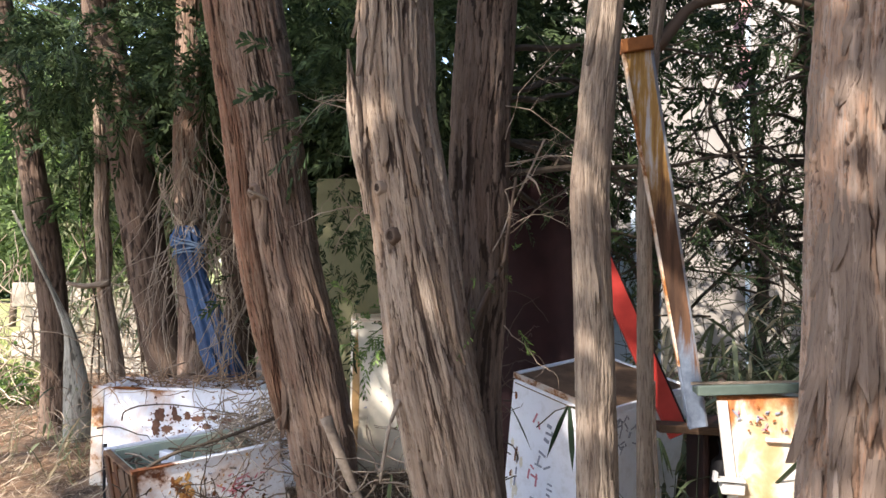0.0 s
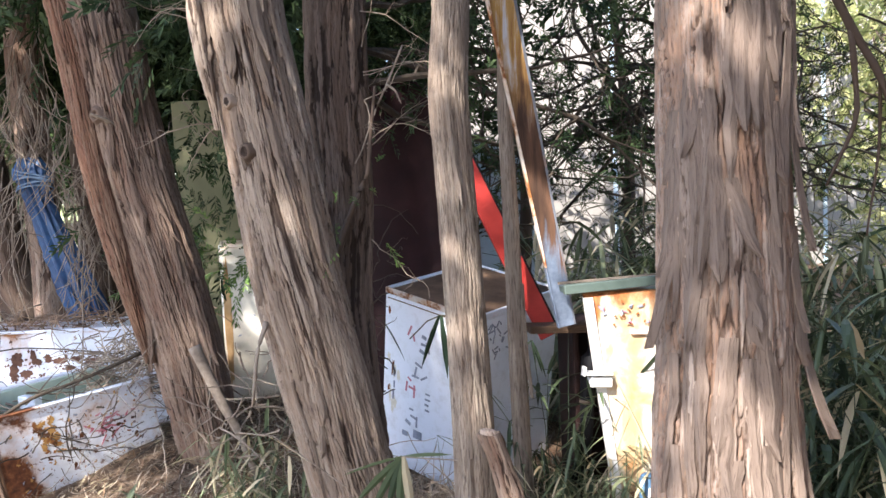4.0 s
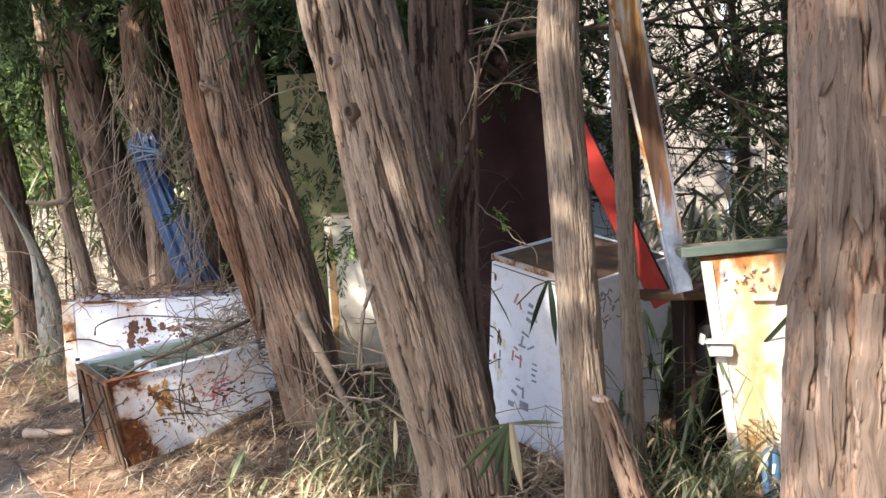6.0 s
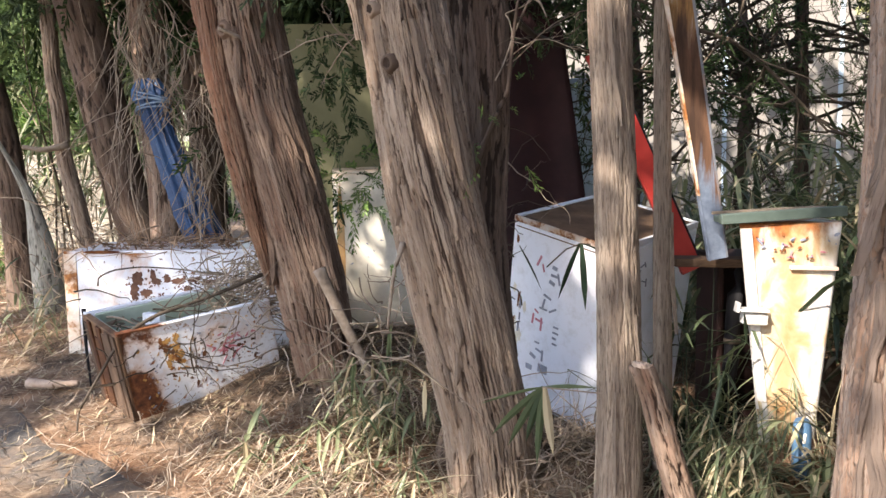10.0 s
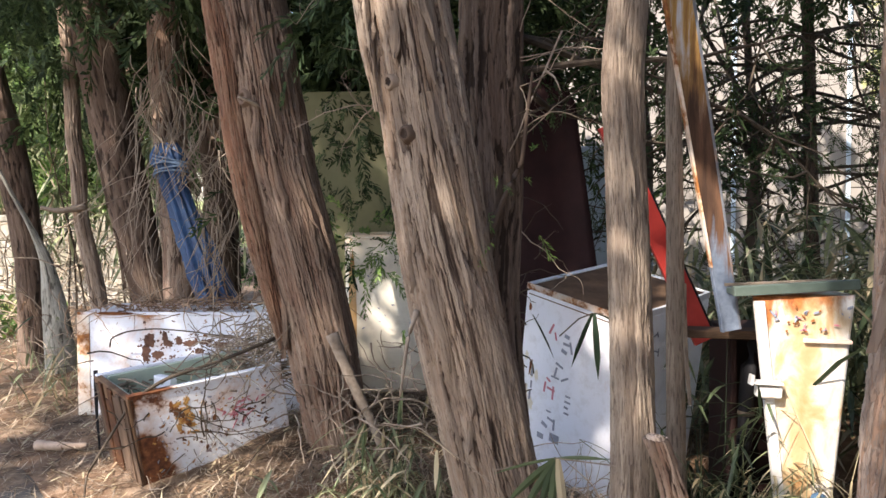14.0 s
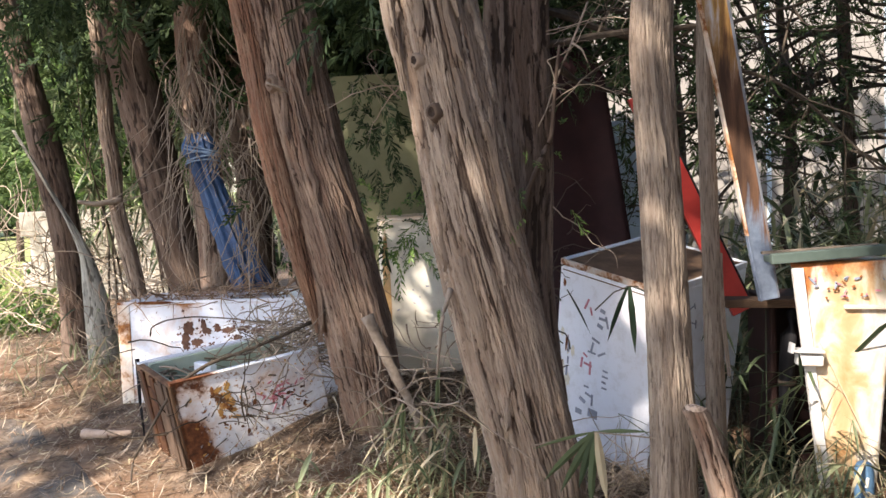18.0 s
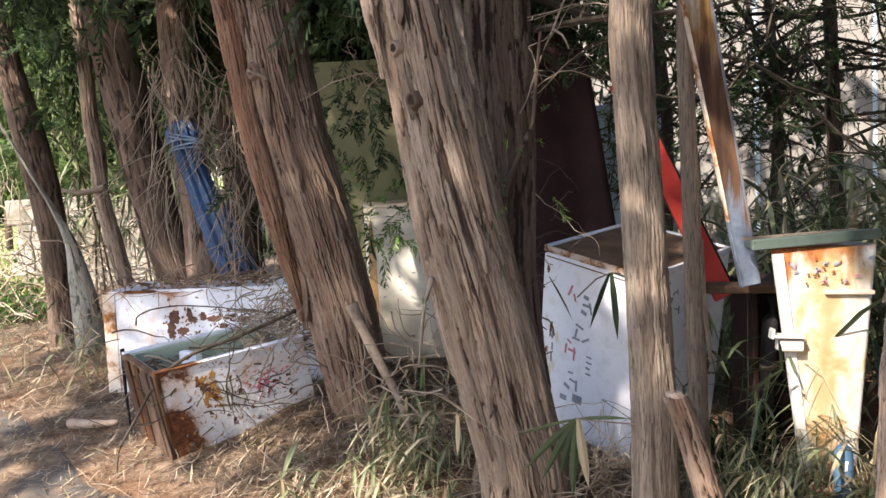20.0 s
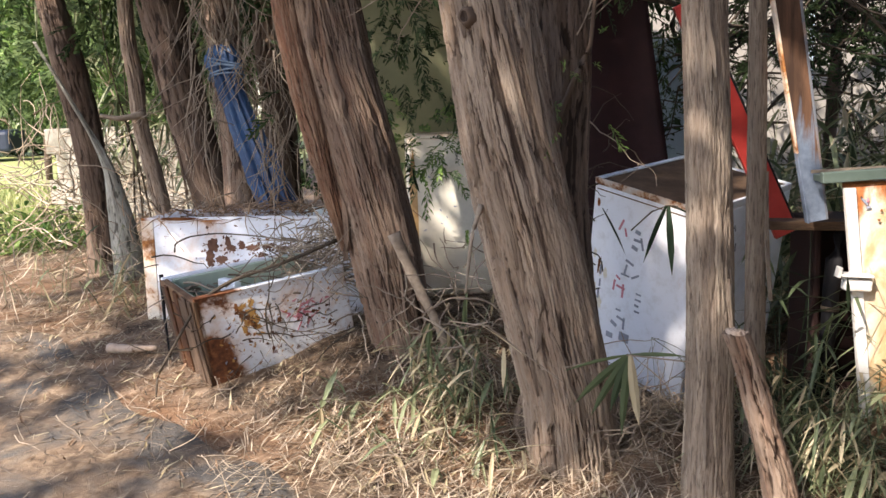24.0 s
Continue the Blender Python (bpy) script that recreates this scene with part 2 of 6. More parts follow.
WHITE_RUSTED = enamel("rust_edged_enamel", (0.74, 0.77, 0.83), (0.66, 0.7, 0.78), 0.63, 0.16, 3.2)
CREAM = enamel("cream_enamel", (0.72, 0.7, 0.62), (0.66, 0.6, 0.46), 0.66, 0.14, 3.0)


def bin_paint():
    """White enamel gone orange in soft stains, red-brown along the top."""
    m, t, b = nodes_of("orange_stained_enamel", 0.4)
    w = coords(t, "Object")
    stain = fractal(t, coords(t, "Object", (1.5, 1.5, 0.9)), 5.5, 7, 0.6, 0.5)
    grain = fractal(t, w, 30, 6, 0.7)
    c = t.nodes.new("ShaderNodeTexCoord")
    s = t.nodes.new("ShaderNodeSeparateXYZ")
    link(t, c.outputs["Generated"], s.inputs[0])
    middle = calc(t, "SUBTRACT", 0.22, calc(t, "MULTIPLY", calc(t, "ABSOLUTE", calc(t, "SUBTRACT", s.outputs[0], 0.52)), 0.9))
    amount = calc(t, "ADD", stain, calc(t, "MULTIPLY", middle, 0.8))
    col = ramp(t, amount, ((0.4, (0.6, 0.59, 0.57)), (0.5, (0.53, 0.47, 0.37)), (0.6, (0.46, 0.33, 0.19)), (0.78, (0.42, 0.22, 0.09))))
    head = calc(t, "ADD", calc(t, "MULTIPLY", calc(t, "SUBTRACT", s.outputs[2], 0.86), 2.6), calc(t, "SUBTRACT", calc(t, "MULTIPLY", stain, 0.95), calc(t, "MULTIPLY", s.outputs[0], 0.28)))
    col = blend(t, ramp(t, head, ((0.52, (0, 0, 0)), (0.72, (1, 1, 1)))), col, ramp(t, grain, ((0.35, (0.16, 0.05, 0.015)), (0.6, (0.36, 0.13, 0.04)))))
    col = blend(t, ramp(t, grain, ((0.62, (0, 0, 0)), (0.8, (0.5, 0.5, 0.5)))), col, (0.3, 0.13, 0.05))
    link(t, col, b.inputs["Base Color"])
    relief(t, b, grain, 0.2, 0.003)
    return m


BIN_PAINT = bin_paint()
SHELL_PAINT = enamel("end_rusted_enamel", (0.8, 0.83, 0.88), (0.74, 0.78, 0.85), 0.615, 0.06, 4.2, 1.9, 0.34, 0.625, ((0.035, 0.014, 0.007), (0.15, 0.052, 0.02), (0.32, 0.145, 0.055)))
CASE_PAINT = enamel("corner_rusted_enamel", (0.74, 0.77, 0.83), (0.68, 0.72, 0.79), 0.615, 0.12, 3.6, 1.8, 0.07, 0.67, ((0.1, 0.035, 0.012), (0.3, 0.12, 0.04), (0.48, 0.26, 0.1)))
RUST_EDGE = enamel("half_rusted_enamel", (0.74, 0.72, 0.68), (0.7, 0.64, 0.54), 0.52, 0.0, 5.0, 0.0, 0.3, 0.0, ((0.1, 0.035, 0.012), (0.3, 0.12, 0.035), (0.5, 0.28, 0.1)))
# the right flange's shade is put into this darker paint, under its rust
BEAM_SHADE_PAINT = enamel("shade_darkened_rusted_paint", (0.13, 0.14, 0.16), (0.09, 0.1, 0.12), 0.63, 0.0, 2.6)


def web_paint():
    """Blue-grey paint at the foot, darkened for the shade there, brown rust above it and ochre stain towards the top,
    with paint left along the edges.
    """
    m, t, b = nodes_of("streaked_beam_paint", 0.75)
    w = coords(t, "Object", (7, 7, 0.8))
    n = fractal(t, w, 4.0, 7, 0.65, 0.3)
    grain = fractal(t, coords(t, "Object"), 40, 6, 0.7)
    c = t.nodes.new("ShaderNodeTexCoord")
    s = t.nodes.new("ShaderNodeSeparateXYZ")
    link(t, c.outputs["Object"], s.inputs[0])
    high = calc(t, "ADD", s.outputs[2], calc(t, "MULTIPLY", calc(t, "SUBTRACT", n, 0.5), 0.55))
    # shade at the foot is mixed into the blue-grey
    col = blend(t, ramp(t, grain, ((0.35, (0, 0, 0)), (0.65, (1, 1, 1)))), (0.105, 0.135, 0.19), (0.16, 0.2, 0.26))
    brown = ramp(t, n, ((0.35, (0.035, 0.019, 0.012)), (0.62, (0.1, 0.052, 0.03))))
    ochre = ramp(t, n, ((0.35, (0.15, 0.07, 0.025)), (0.52, (0.32, 0.185, 0.055)), (0.66, (0.4, 0.4, 0.41))))
    low = calc(t, "SUBTRACT", high, 1.13)
    col = blend(t, ramp(t, calc(t, "MULTIPLY", low, 9.0), ((0.0, (0, 0, 0)), (1.0, (1, 1, 1)))), col, brown)
    col = blend(t, ramp(t, calc(t, "MULTIPLY", calc(t, "SUBTRACT", high, 1.72), 3.0), ((0.0, (0, 0, 0)), (1.0, (1, 1, 1)))), col, ochre)
    link(t, col, b.inputs["Base Color"])
    relief(t, b, grain, 0.3, 0.003)
    return m


WEB_PAINT = web_paint()
GREEN_TRIM = plain("grey_green_trim", (0.035, 0.055, 0.048), (0.085, 0.115, 0.1), 10, 0.5, 0.0, 0.15)
TOP_RUST = plain("brown_rusted_top", (0.05, 0.03, 0.02), (0.19, 0.12, 0.075), 9, 0.85, 0.0, 0.35)
INK_RED = plain("faded_red_mark", (0.4, 0.1, 0.15), (0.6, 0.28, 0.32), 40, 0.6)
INK_BLUE = plain("slate_mark", (0.16, 0.18, 0.23), (0.32, 0.35, 0.42), 40, 0.6)
INK_ORANGE = plain("orange_daub", (0.36, 0.17, 0.05), (0.52, 0.32, 0.1), 40, 0.6)
BLACK = plain("black_rubber", (0.002, 0.002, 0.003), (0.007, 0.007, 0.009), 20, 0.7)
CONCRETE = plain("mossy_concrete", (0.12, 0.115, 0.08), (0.42, 0.4, 0.34), 4, 0.9, 0.0, 0.4)
MOSSY = plain("weathered_wall", (0.09, 0.085, 0.06), (0.5, 0.47, 0.42), 7, 0.9, 0.0, 0.5, (1, 1, 0.6), 0.01)
HOUSE = plain("white_house_wall", (0.23, 0.218, 0.2), (0.33, 0.312, 0.288), 2, 0.8, 0.0, 0.1)
HOUSE_BLUE = plain("pale_blue_sheet", (0.4, 0.52, 0.62), (0.52, 0.62, 0.7), 2, 0.6, 0.0, 0.1)
PINK = plain("pink_cloth", (0.5, 0.26, 0.26), (0.62, 0.38, 0.37), 12, 0.8)
DARK_CAR = plain("dark_blue_paint", (0.012, 0.018, 0.035), (0.03, 0.04, 0.065), 3, 0.35)


# ---- mesh helpers ----
class Soup:
    """Collects many pieces into one mesh."""

    def __init__(self):
        self.v, self.f, self.n, self.uv = [], [], 0, []

    def add(self, verts, faces):
        self.v.append(np.asarray(verts, float).reshape(-1, 3))
        self.f += [[i + self.n for i in q] for q in faces]
        self.n += len(self.v[-1])

    def tube(self, pts, radii, sides=5, cap=True):
        p = np.asarray(pts, float)
        r = np.broadcast_to(np.asarray(radii, float), (len(p),))
        d = np.gradient(p, axis=0)
        d /= np.linalg.norm(d, axis=1)[:, None] + 1e-9
        ref = np.where(np.abs(d[:, 2:3]) > 0.9, [[1.0, 0, 0]], [[0, 0, 1.0]])
        a = np.cross(d, ref)
        a /= np.linalg.norm(a, axis=1)[:, None] + 1e-9
        b = np.cross(d, a)
        th = np.linspace(0, 2 * np.pi, sides, endpoint=False)
        ring = p[:, None] + r[:, None, None] * (np.cos(th)[None, :, None] * a[:, None] + np.sin(th)[None, :, None] * b[:, None])
        k = len(p)
        faces = [[i * sides + j, i * sides + (j + 1) % sides, (i + 1) * sides + (j + 1) % sides, (i + 1) * sides + j] for i in range(k - 1) for j in range(sides)]
        if cap:
            faces += [list(range(sides))[::-1], [(k - 1) * sides + j for j in range(sides)]]
        self.add(ring, faces)

    def blade(self, base, way, length, width, bend=0.3, steps=3, side=None):
        """A folded lance-shaped leaf."""
        way = np.asarray(way, float) / (np.linalg.norm(way) + 1e-9)
        if side is None:
            side = np.cross(way, (0.2, 0.3, 1.0))
        side = side / (np.linalg.norm(side) + 1e-9)
        t = np.linspace(0, 1, steps + 1)
        mid = np.asarray(base)[None] + way[None] * (t * length)[:, None] + np.array([[0, 0, -1.0]]) * (bend * length * t**2)[:, None]
        w = width * np.sin(np.pi * np.clip(t * 0.85 + 0.12, 0, 1)) ** 0.8
        w[-1] = width * 0.03
        up = np.cross(side, way) * 0.15
        left, right = mid - side[None] * w[:, None] * 0.5 + up[None] * w[:, None], mid + side[None] * w[:, None] * 0.5 + up[None] * w[:, None]
        k = steps + 1
        faces = [q for i in range(steps) for q in ([i, i + 1, k + i + 1, k + i], [k + i, k + i + 1, 2 * k + i + 1, 2 * k + i])]
        self.add(np.concatenate([left, mid, right]), faces)

    def mesh(self, name):
        me = bpy.data.meshes.new(name)
        me.from_pydata(np.concatenate(self.v).tolist() if self.v else [], [], self.f)
        me.update()
        return me


def thing(name, label, category, group="", kind="", at=(0, 0, 0)):
    e = new(name)
    e.empty_display_size = 0.1
    e.location = at
    return tagged(e, label, category, group, kind)


def hang(ob, parent):
    ob.parent = parent
    ob.matrix_parent_inverse = Matrix.Translation(parent.matrix_basis.translation).inverted() if parent.type == "EMPTY" else Matrix()
    return ob


def part(name, mesh, material, parent, label="", smooth=False, kind=""):
    """Links a mesh (or a bmesh, or a Soup) as one object under a thing or a part, in world coordinates."""
    if isinstance(mesh, Soup):
        mesh = mesh.mesh(name)
    elif isinstance(mesh, bmesh.types.BMesh):
        me = bpy.data.meshes.new(name)
        mesh.to_mesh(me)
        mesh.free()
        mesh = me
    mesh.materials.append(material)
    if smooth:
        mesh.shade_smooth()
    ob = new(name, mesh)
    if parent is not None:
        hang(ob, parent)
    return tagged(ob, label, kind=kind)


def frame_of(origin, u, v, w):
    return Matrix(((u[0], v[0], w[0], origin[0]), (u[1], v[1], w[1], origin[1]), (u[2], v[2], w[2], origin[2]), (0, 0, 0, 1)))


def block(m, x, y, z, bevel=0.006, segments=2, dents=0.0):
    """A bevelled box that spans x, y, z (pairs) in the frame m, with slight dents."""
    bm = bmesh.new()
    bmesh.ops.create_cube(bm, size=1.0)
    for q in bm.verts:
        q.co = Vector((x[0] + (q.co.x + 0.5) * (x[1] - x[0]), y[0] + (q.co.y + 0.5) * (y[1] - y[0]), z[0] + (q.co.z + 0.5) * (z[1] - z[0])))
    if dents:
        bmesh.ops.subdivide_edges(bm, edges=bm.edges, cuts=7, use_grid_fill=True)
        for q in bm.verts:
            q.co += Vector((noise.noise(q.co * 4.0), noise.noise(q.co * 4.0 + Vector((7, 0, 0))), noise.noise(q.co * 4.0 + Vector((0, 9, 0))))) * dents
    elif bevel:
        bmesh.ops.bevel(bm, geom=list(bm.edges), offset=bevel, segments=segments, profile=0.5, affect="EDGES")
    bmesh.ops.transform(bm, matrix=m, verts=bm.verts)
    return bm


def value_noise(u, v, period, seed):
    """Smooth noise on a grid that closes round u (0..period)."""
    g = np.random.default_rng(seed).random((period, 512))
    i, j = np.floor(u).astype(int), np.floor(v).astype(int)
    a, b = u - i, v - j
    a, b = a * a * (3 - 2 * a), b * b * (3 - 2 * b)
    i0, i1, j0, j1 = i % period, (i + 1) % period, j % 512, (j + 1) % 512
    return (g[i0, j0] * (1 - a) + g[i1, j0] * a) * (1 - b) + (g[i0, j1] * (1 - a) + g[i1, j1] * a) * b


def plates(a, b, period, seed):
    """Long jittered cells that close round a (0..period): the gap to the nearest edge, a number for each cell, and the height within it."""
    g = np.random.default_rng(seed)
    jit, tone = g.random((period, 256, 2)), g.random((period, 256))
    i, j = np.floor(a).astype(int), np.floor(b).astype(int)
    near, second = np.full(a.shape, 9.0), np.full(a.shape, 9.0)
    own, rise = np.zeros(a.shape), np.zeros(a.shape)
    for di in (-1, 0, 1):
        for dj in (-1, 0, 1):
            p, q = (i + di) % period, (j + dj) % 256
            da = i + di + 0.1 + 0.8 * jit[p, q, 0] - a
            db = j + dj + jit[p, q, 1] - b
            d = np.sqrt(da * da + 0.55 * db * db)
            closer = d < near
            second = np.where(closer, near, np.minimum(second, d))
            own, rise = np.where(closer, tone[p, q], own), np.where(closer, db, rise)
            near = np.where(closer, d, near)
    return second - near, own, rise


def stem(axis, radii, seg=96, rings=150, ridges=26, depth=0.018, seed=1, flare=0.25, twist=0.015, low=-0.25, top=6.5, reach=3.2):
    """A trunk with furrowed fibrous bark in long plates; reach: plates per metre of height. axis: (x, y, z) points upwards."""
    p = np.array(axis, float)
    s = np.concatenate([np.linspace(low, 3.2, rings), np.linspace(3.35, top, 14)]) if top > 3.4 else np.linspace(low, top, rings)

    def along(col):
        # straight on below and above the given points
        out = np.interp(s, p[:, 2], col)
        k0 = (col[1] - col[0]) / (p[1, 2] - p[0, 2])
        k1 = (col[-1] - col[-2]) / (p[-1, 2] - p[-2, 2])
        out = np.where(s < p[0, 2], col[0] + (s - p[0, 2]) * k0, out)
        return np.where(s > p[-1, 2], col[-1] + (s - p[-1, 2]) * k1, out)

    def soft(a):
        k = np.ones(9) / 9
        return np.convolve(np.pad(a, 4, mode="reflect", reflect_type="odd"), k, "valid")

    cx, cy = soft(along(p[:, 0])), soft(along(p[:, 1]))
    r = soft(np.interp(s, p[:, 2], radii))
    r = r * (1 + flare * np.exp(-np.clip(s + 0.05, 0, 9) / 0.16)) * np.where(s > 3.3, 1 - 0.1 * (s - 3.3), 1)
    th = np.linspace(0, 2 * np.pi, seg, endpoint=False)
    th = th - 0.5 * np.sin(th + np.pi / 2)  # finer towards the lane
    S, T = np.meshgrid(s, th, indexing="ij")
    U = T / (2 * np.pi)
    drift = twist * S + 0.012 * np.sin(S * 2.1 + seed) + 0.006 * np.sin(S * 5.3 + 2 * seed)
    n3 = value_noise((U + drift) * 5, S * 1.1, 5, seed + 2)
    ragged = 0.3 * value_noise((U + drift) * ridges * 2, S * 9 + 9, ridges * 2, seed + 1) + 0.28 * value_noise((U + drift) * ridges * 4, S * 45 + 3, ridges * 4, seed + 6) + 0.8 * value_noise((U + drift) * 6, S * 1.1, 6, seed + 7)
    fibre = value_noise((U + drift) * ridges * 5, S * 9 + 5, ridges * 5, seed + 8)
    gap, own, rise = plates((U + drift) * ridges + ragged, (S + 3) * reach + 0.5 * value_noise((U + drift) * ridges * 3, S * 8, ridges * 3, seed + 4), ridges, seed + 3)
    gap2, own2, rise2 = plates((U + drift) * ridges * 2 + ragged * 1.3, (S + 3) * reach * 1.9, ridges * 2, seed + 9)
    gap = gap + 0.3 * (value_noise((U + drift) * ridges, S * 5 + 7, ridges, seed + 10) - 0.5)
    body = np.clip(gap / 0.14, 0, 1)
    body2 = np.clip(gap2 / 0.18, 0, 1)
    d = depth * (0.62 * body * body * (3 - 2 * body) + 0.42 * own + 0.22 * np.clip(rise, -1, 1) + 0.2 * body2 + 0.16 * own2 + 0.14 * fibre - 0.35) + 0.10 * r[:, None] * (n3 - 0.5)
    # mask of the gaps between plates, which the bark colour darkens as shade
    recess = np.clip(1.25 - gap / 0.1, 0, 1) * (0.55 + 0.45 * own2) + 0.35 * np.clip(1 - gap2 / 0.1, 0, 1)
    plate = 0.75 * own + 0.25 * own2
    lobes = 0.6 * flare * np.exp(-np.clip(S + 0.05, 0, 9) / 0.22) * np.cos(4 * T + seed) * r[:, None] * (flare > 0.1)
    R = r[:, None] + d + lobes - 0.75 * depth
    v = np.stack([cx[:, None] + R * np.cos(T), cy[:, None] + R * np.sin(T), S], -1).reshape(-1, 3)
    k = len(s)
    i, j = np.meshgrid(np.arange(k - 1), np.arange(seg), indexing="ij")
    quads = np.stack([i * seg + j, i * seg + (j + 1) % seg, (i + 1) * seg + (j + 1) % seg, (i + 1) * seg + j], -1).reshape(-1, 4)
    me = bpy.data.meshes.new("trunk")
    me.from_pydata(v.tolist(), [], quads.tolist() + [[(k - 1) * seg + q for q in range(seg)]])
    for key, values in (("plate", plate), ("recess", recess)):
        me.attributes.new(key, "FLOAT", "POINT").data.foreach_set("value", np.ascontiguousarray(values.ravel(), dtype=np.float32))
    uv = me.uv_layers.new(name="UVMap")
    rm = float(np.mean(radii))
    corner = np.zeros((len(me.loops), 2))
    idx = np.zeros(len(me.loops), int)
    me.loops.foreach_get("vertex_index", idx)
    a = th[idx % seg] / (2 * np.pi)
    a = a + drift[idx // seg, 0]
    corner[:, 0], corner[:, 1] = a * 2 * np.pi * rm, s[idx // seg]
    # close the seam
    starts = np.arange(0, len(quads) * 4, 4)
    last = np.where((quads[:, 0] % seg) == seg - 1)[0]
    for q in (1, 2):
        corner[starts[last] + q, 0] += 2 * np.pi * rm
    uv.data.foreach_set("uv", corner.ravel())
    me.update()
    me.shade_smooth()
    return me, (s, cx, cy, r)


def bark_strip(shape, angle, z0, length, width, lift, seed, curl=0.5):
    """A strip of loose bark that follows its trunk and stands off at its lower end."""
    s, cx, cy, r = shape
    g = np.random.default_rng(seed)
    n = 7
    t = np.linspace(0, 1, n)
    z = z0 - t * length
    ang = angle + 0.12 * t * g.normal() + 0.02 * g.normal(size=n)
    off = 0.004 + lift * t**2.2
    R = np.interp(z, s, r) + off
    x0, y0 = np.interp(z, s, cx), np.interp(z, s, cy)
    w = width * (0.55 + 0.45 * np.sin(np.pi * (0.15 + 0.8 * t))) * g.uniform(0.75, 1.2, n)
    w[-1] *= 0.25
    sp = Soup()
    rows = []
    for k, side in ((0, -0.5), (1, 0.0), (2, 0.5)):
        a = ang + side * w / R
        rr = R + (0.006 if side == 0 else 0.0) - curl * lift * t * abs(side)
        rows.append(np.stack([x0 + rr * np.cos(a), y0 + rr * np.sin(a), z], -1))
    back = [np.stack([q[:, 0], q[:, 1], q[:, 2]], -1) - 0.004 * np.stack([np.cos(ang), np.sin(ang), 0 * ang], -1) for q in rows]
    v = np.concatenate(rows + back)
    f = []
    for i in range(n - 1):
        for c in (0, 1):
            f.append([c * n + i, c * n + i + 1, (c + 1) * n + i + 1, (c + 1) * n + i])
            f.append([(c + 3) * n + i, (c + 4) * n + i, (c + 4) * n + i + 1, (c + 3) * n + i + 1])
        f.append([i, 3 * n + i, 3 * n + i + 1, i + 1])
        f.append([2 * n + i, 2 * n + i + 1, 5 * n + i + 1, 5 * n + i])
    sp.add(v, f)
    me = sp.mesh("bark_strip")
    uv = me.uv_layers.new(name="UVMap")
    for lp in me.loops:
        q = v[lp.vertex_index]
        uv.data[lp.index].uv = (((lp.vertex_index // n) % 3) * width / 2 + seed * 0.37, q[2])
    return me


def wander(start, way, length, steps, jitter, g, droop=0.0):
    p, d = [np.array(start, float)], np.array(way, float) / np.linalg.norm(way)
    for _ in range(steps):
        d = d + g.normal(size=3) * jitter + np.array([0, 0, -droop])
        d /= np.linalg.norm(d)
        p.append(p[-1] + d * length / steps)
    return np.array(p)


def frond(sp, base, way, length, g, width=0.02, n=9):
    """A flat cypress spray: a curved rib with close rows of scale-leaved side sprays, longest in the middle."""
    way = np.asarray(way, float) / np.linalg.norm(way)
    side = np.cross(way, g.normal(size=3))
    side /= np.linalg.norm(side)
    n = n + 3
    t = np.repeat((np.arange(n) + 0.4) / n, 2)[:, None]
    sg = np.tile((-1.0, 1.0), n)[:, None]
    o = np.asarray(base)[None] + way[None] * length * t + np.array([[0, 0, -0.3 * length]]) * t * t
    d = way[None] * 0.95 + side[None] * sg * 0.6 + g.normal(size=(2 * n, 3)) * 0.24
    d /= np.linalg.norm(d, axis=1)[:, None]
    l = length * 0.46 * np.sin(np.pi * (0.2 + 0.72 * t)) * g.uniform(0.35, 1.3, (2 * n, 1))
    nrm = np.cross(d, np.cross(way, side)[None])
    nrm /= np.linalg.norm(nrm, axis=1)[:, None] + 1e-9
    w = width * 1.25 * g.uniform(0.5, 1.2, (2 * n, 1))
    b, c = o + d * l * 0.6, o + d * l + np.array([[0, 0, -0.12]]) * l
    sp.add(np.stack([o - nrm * w * 0.25, b - nrm * w * 0.6, c, b + nrm * w * 0.6], 1), [[4 * k, 4 * k + 1, 4 * k + 2, 4 * k + 3] for k in range(2 * n)])


def foliage(centre, spread, count, g, length=0.22, width=0.02, clumps=12, droop=-0.35, n=7):
    """A crown: fronds in clumps, with gaps between them."""
    sp = Soup()
    heads = [np.array(centre) + g.normal(size=3) * np.array(spread) for _ in range(clumps)]
    for k in range(int(count * 1.35)):
        h = heads[k % clumps]
        p = h + g.normal(size=3) * np.array((0.2, 0.2, 0.13)) * (0.6 + 0.8 * g.random())
        way = (p - h) / 0.2 + np.array([g.normal() * 0.5, g.normal() * 0.5, droop])
        frond(sp, p, way, length * g.uniform(0.6, 1.3), g, width, n)
    return sp


# ---- ground ----
def ground_height(x, y):
    s = np.clip((y - 3.1) / 2.7, 0, 1)
    h = -0.19 + 0.24 * s * s * (3 - 2 * s)
    h = h + 0.10 * np.exp(-((x + 0.95) ** 2) / 0.12 - (y - 5.15) ** 2 / 0.12)
    h = h + 0.13 * np.exp(-((x - 0.55) ** 2) / 0.05 - (y - 3.95) ** 2 / 0.05)
    h = h + 0.28 * np.exp(-((x - 1.38) ** 2) / 0.1 - (y - 3.7) ** 2 / 0.1)
    return h + 0.012 * np.sin(3.1 * x + 1.3 * y) * np.sin(2.3 * y - 1.1 * x) + 0.006 * np.sin(9 * x + 4) * np.sin(8 * y)


def road_edge(x):
    return 3.12 - 0.93 * (x + 0.35) + 0.08 * np.sin(4 * x) + 0.04 * np.sin(11 * x + 1)


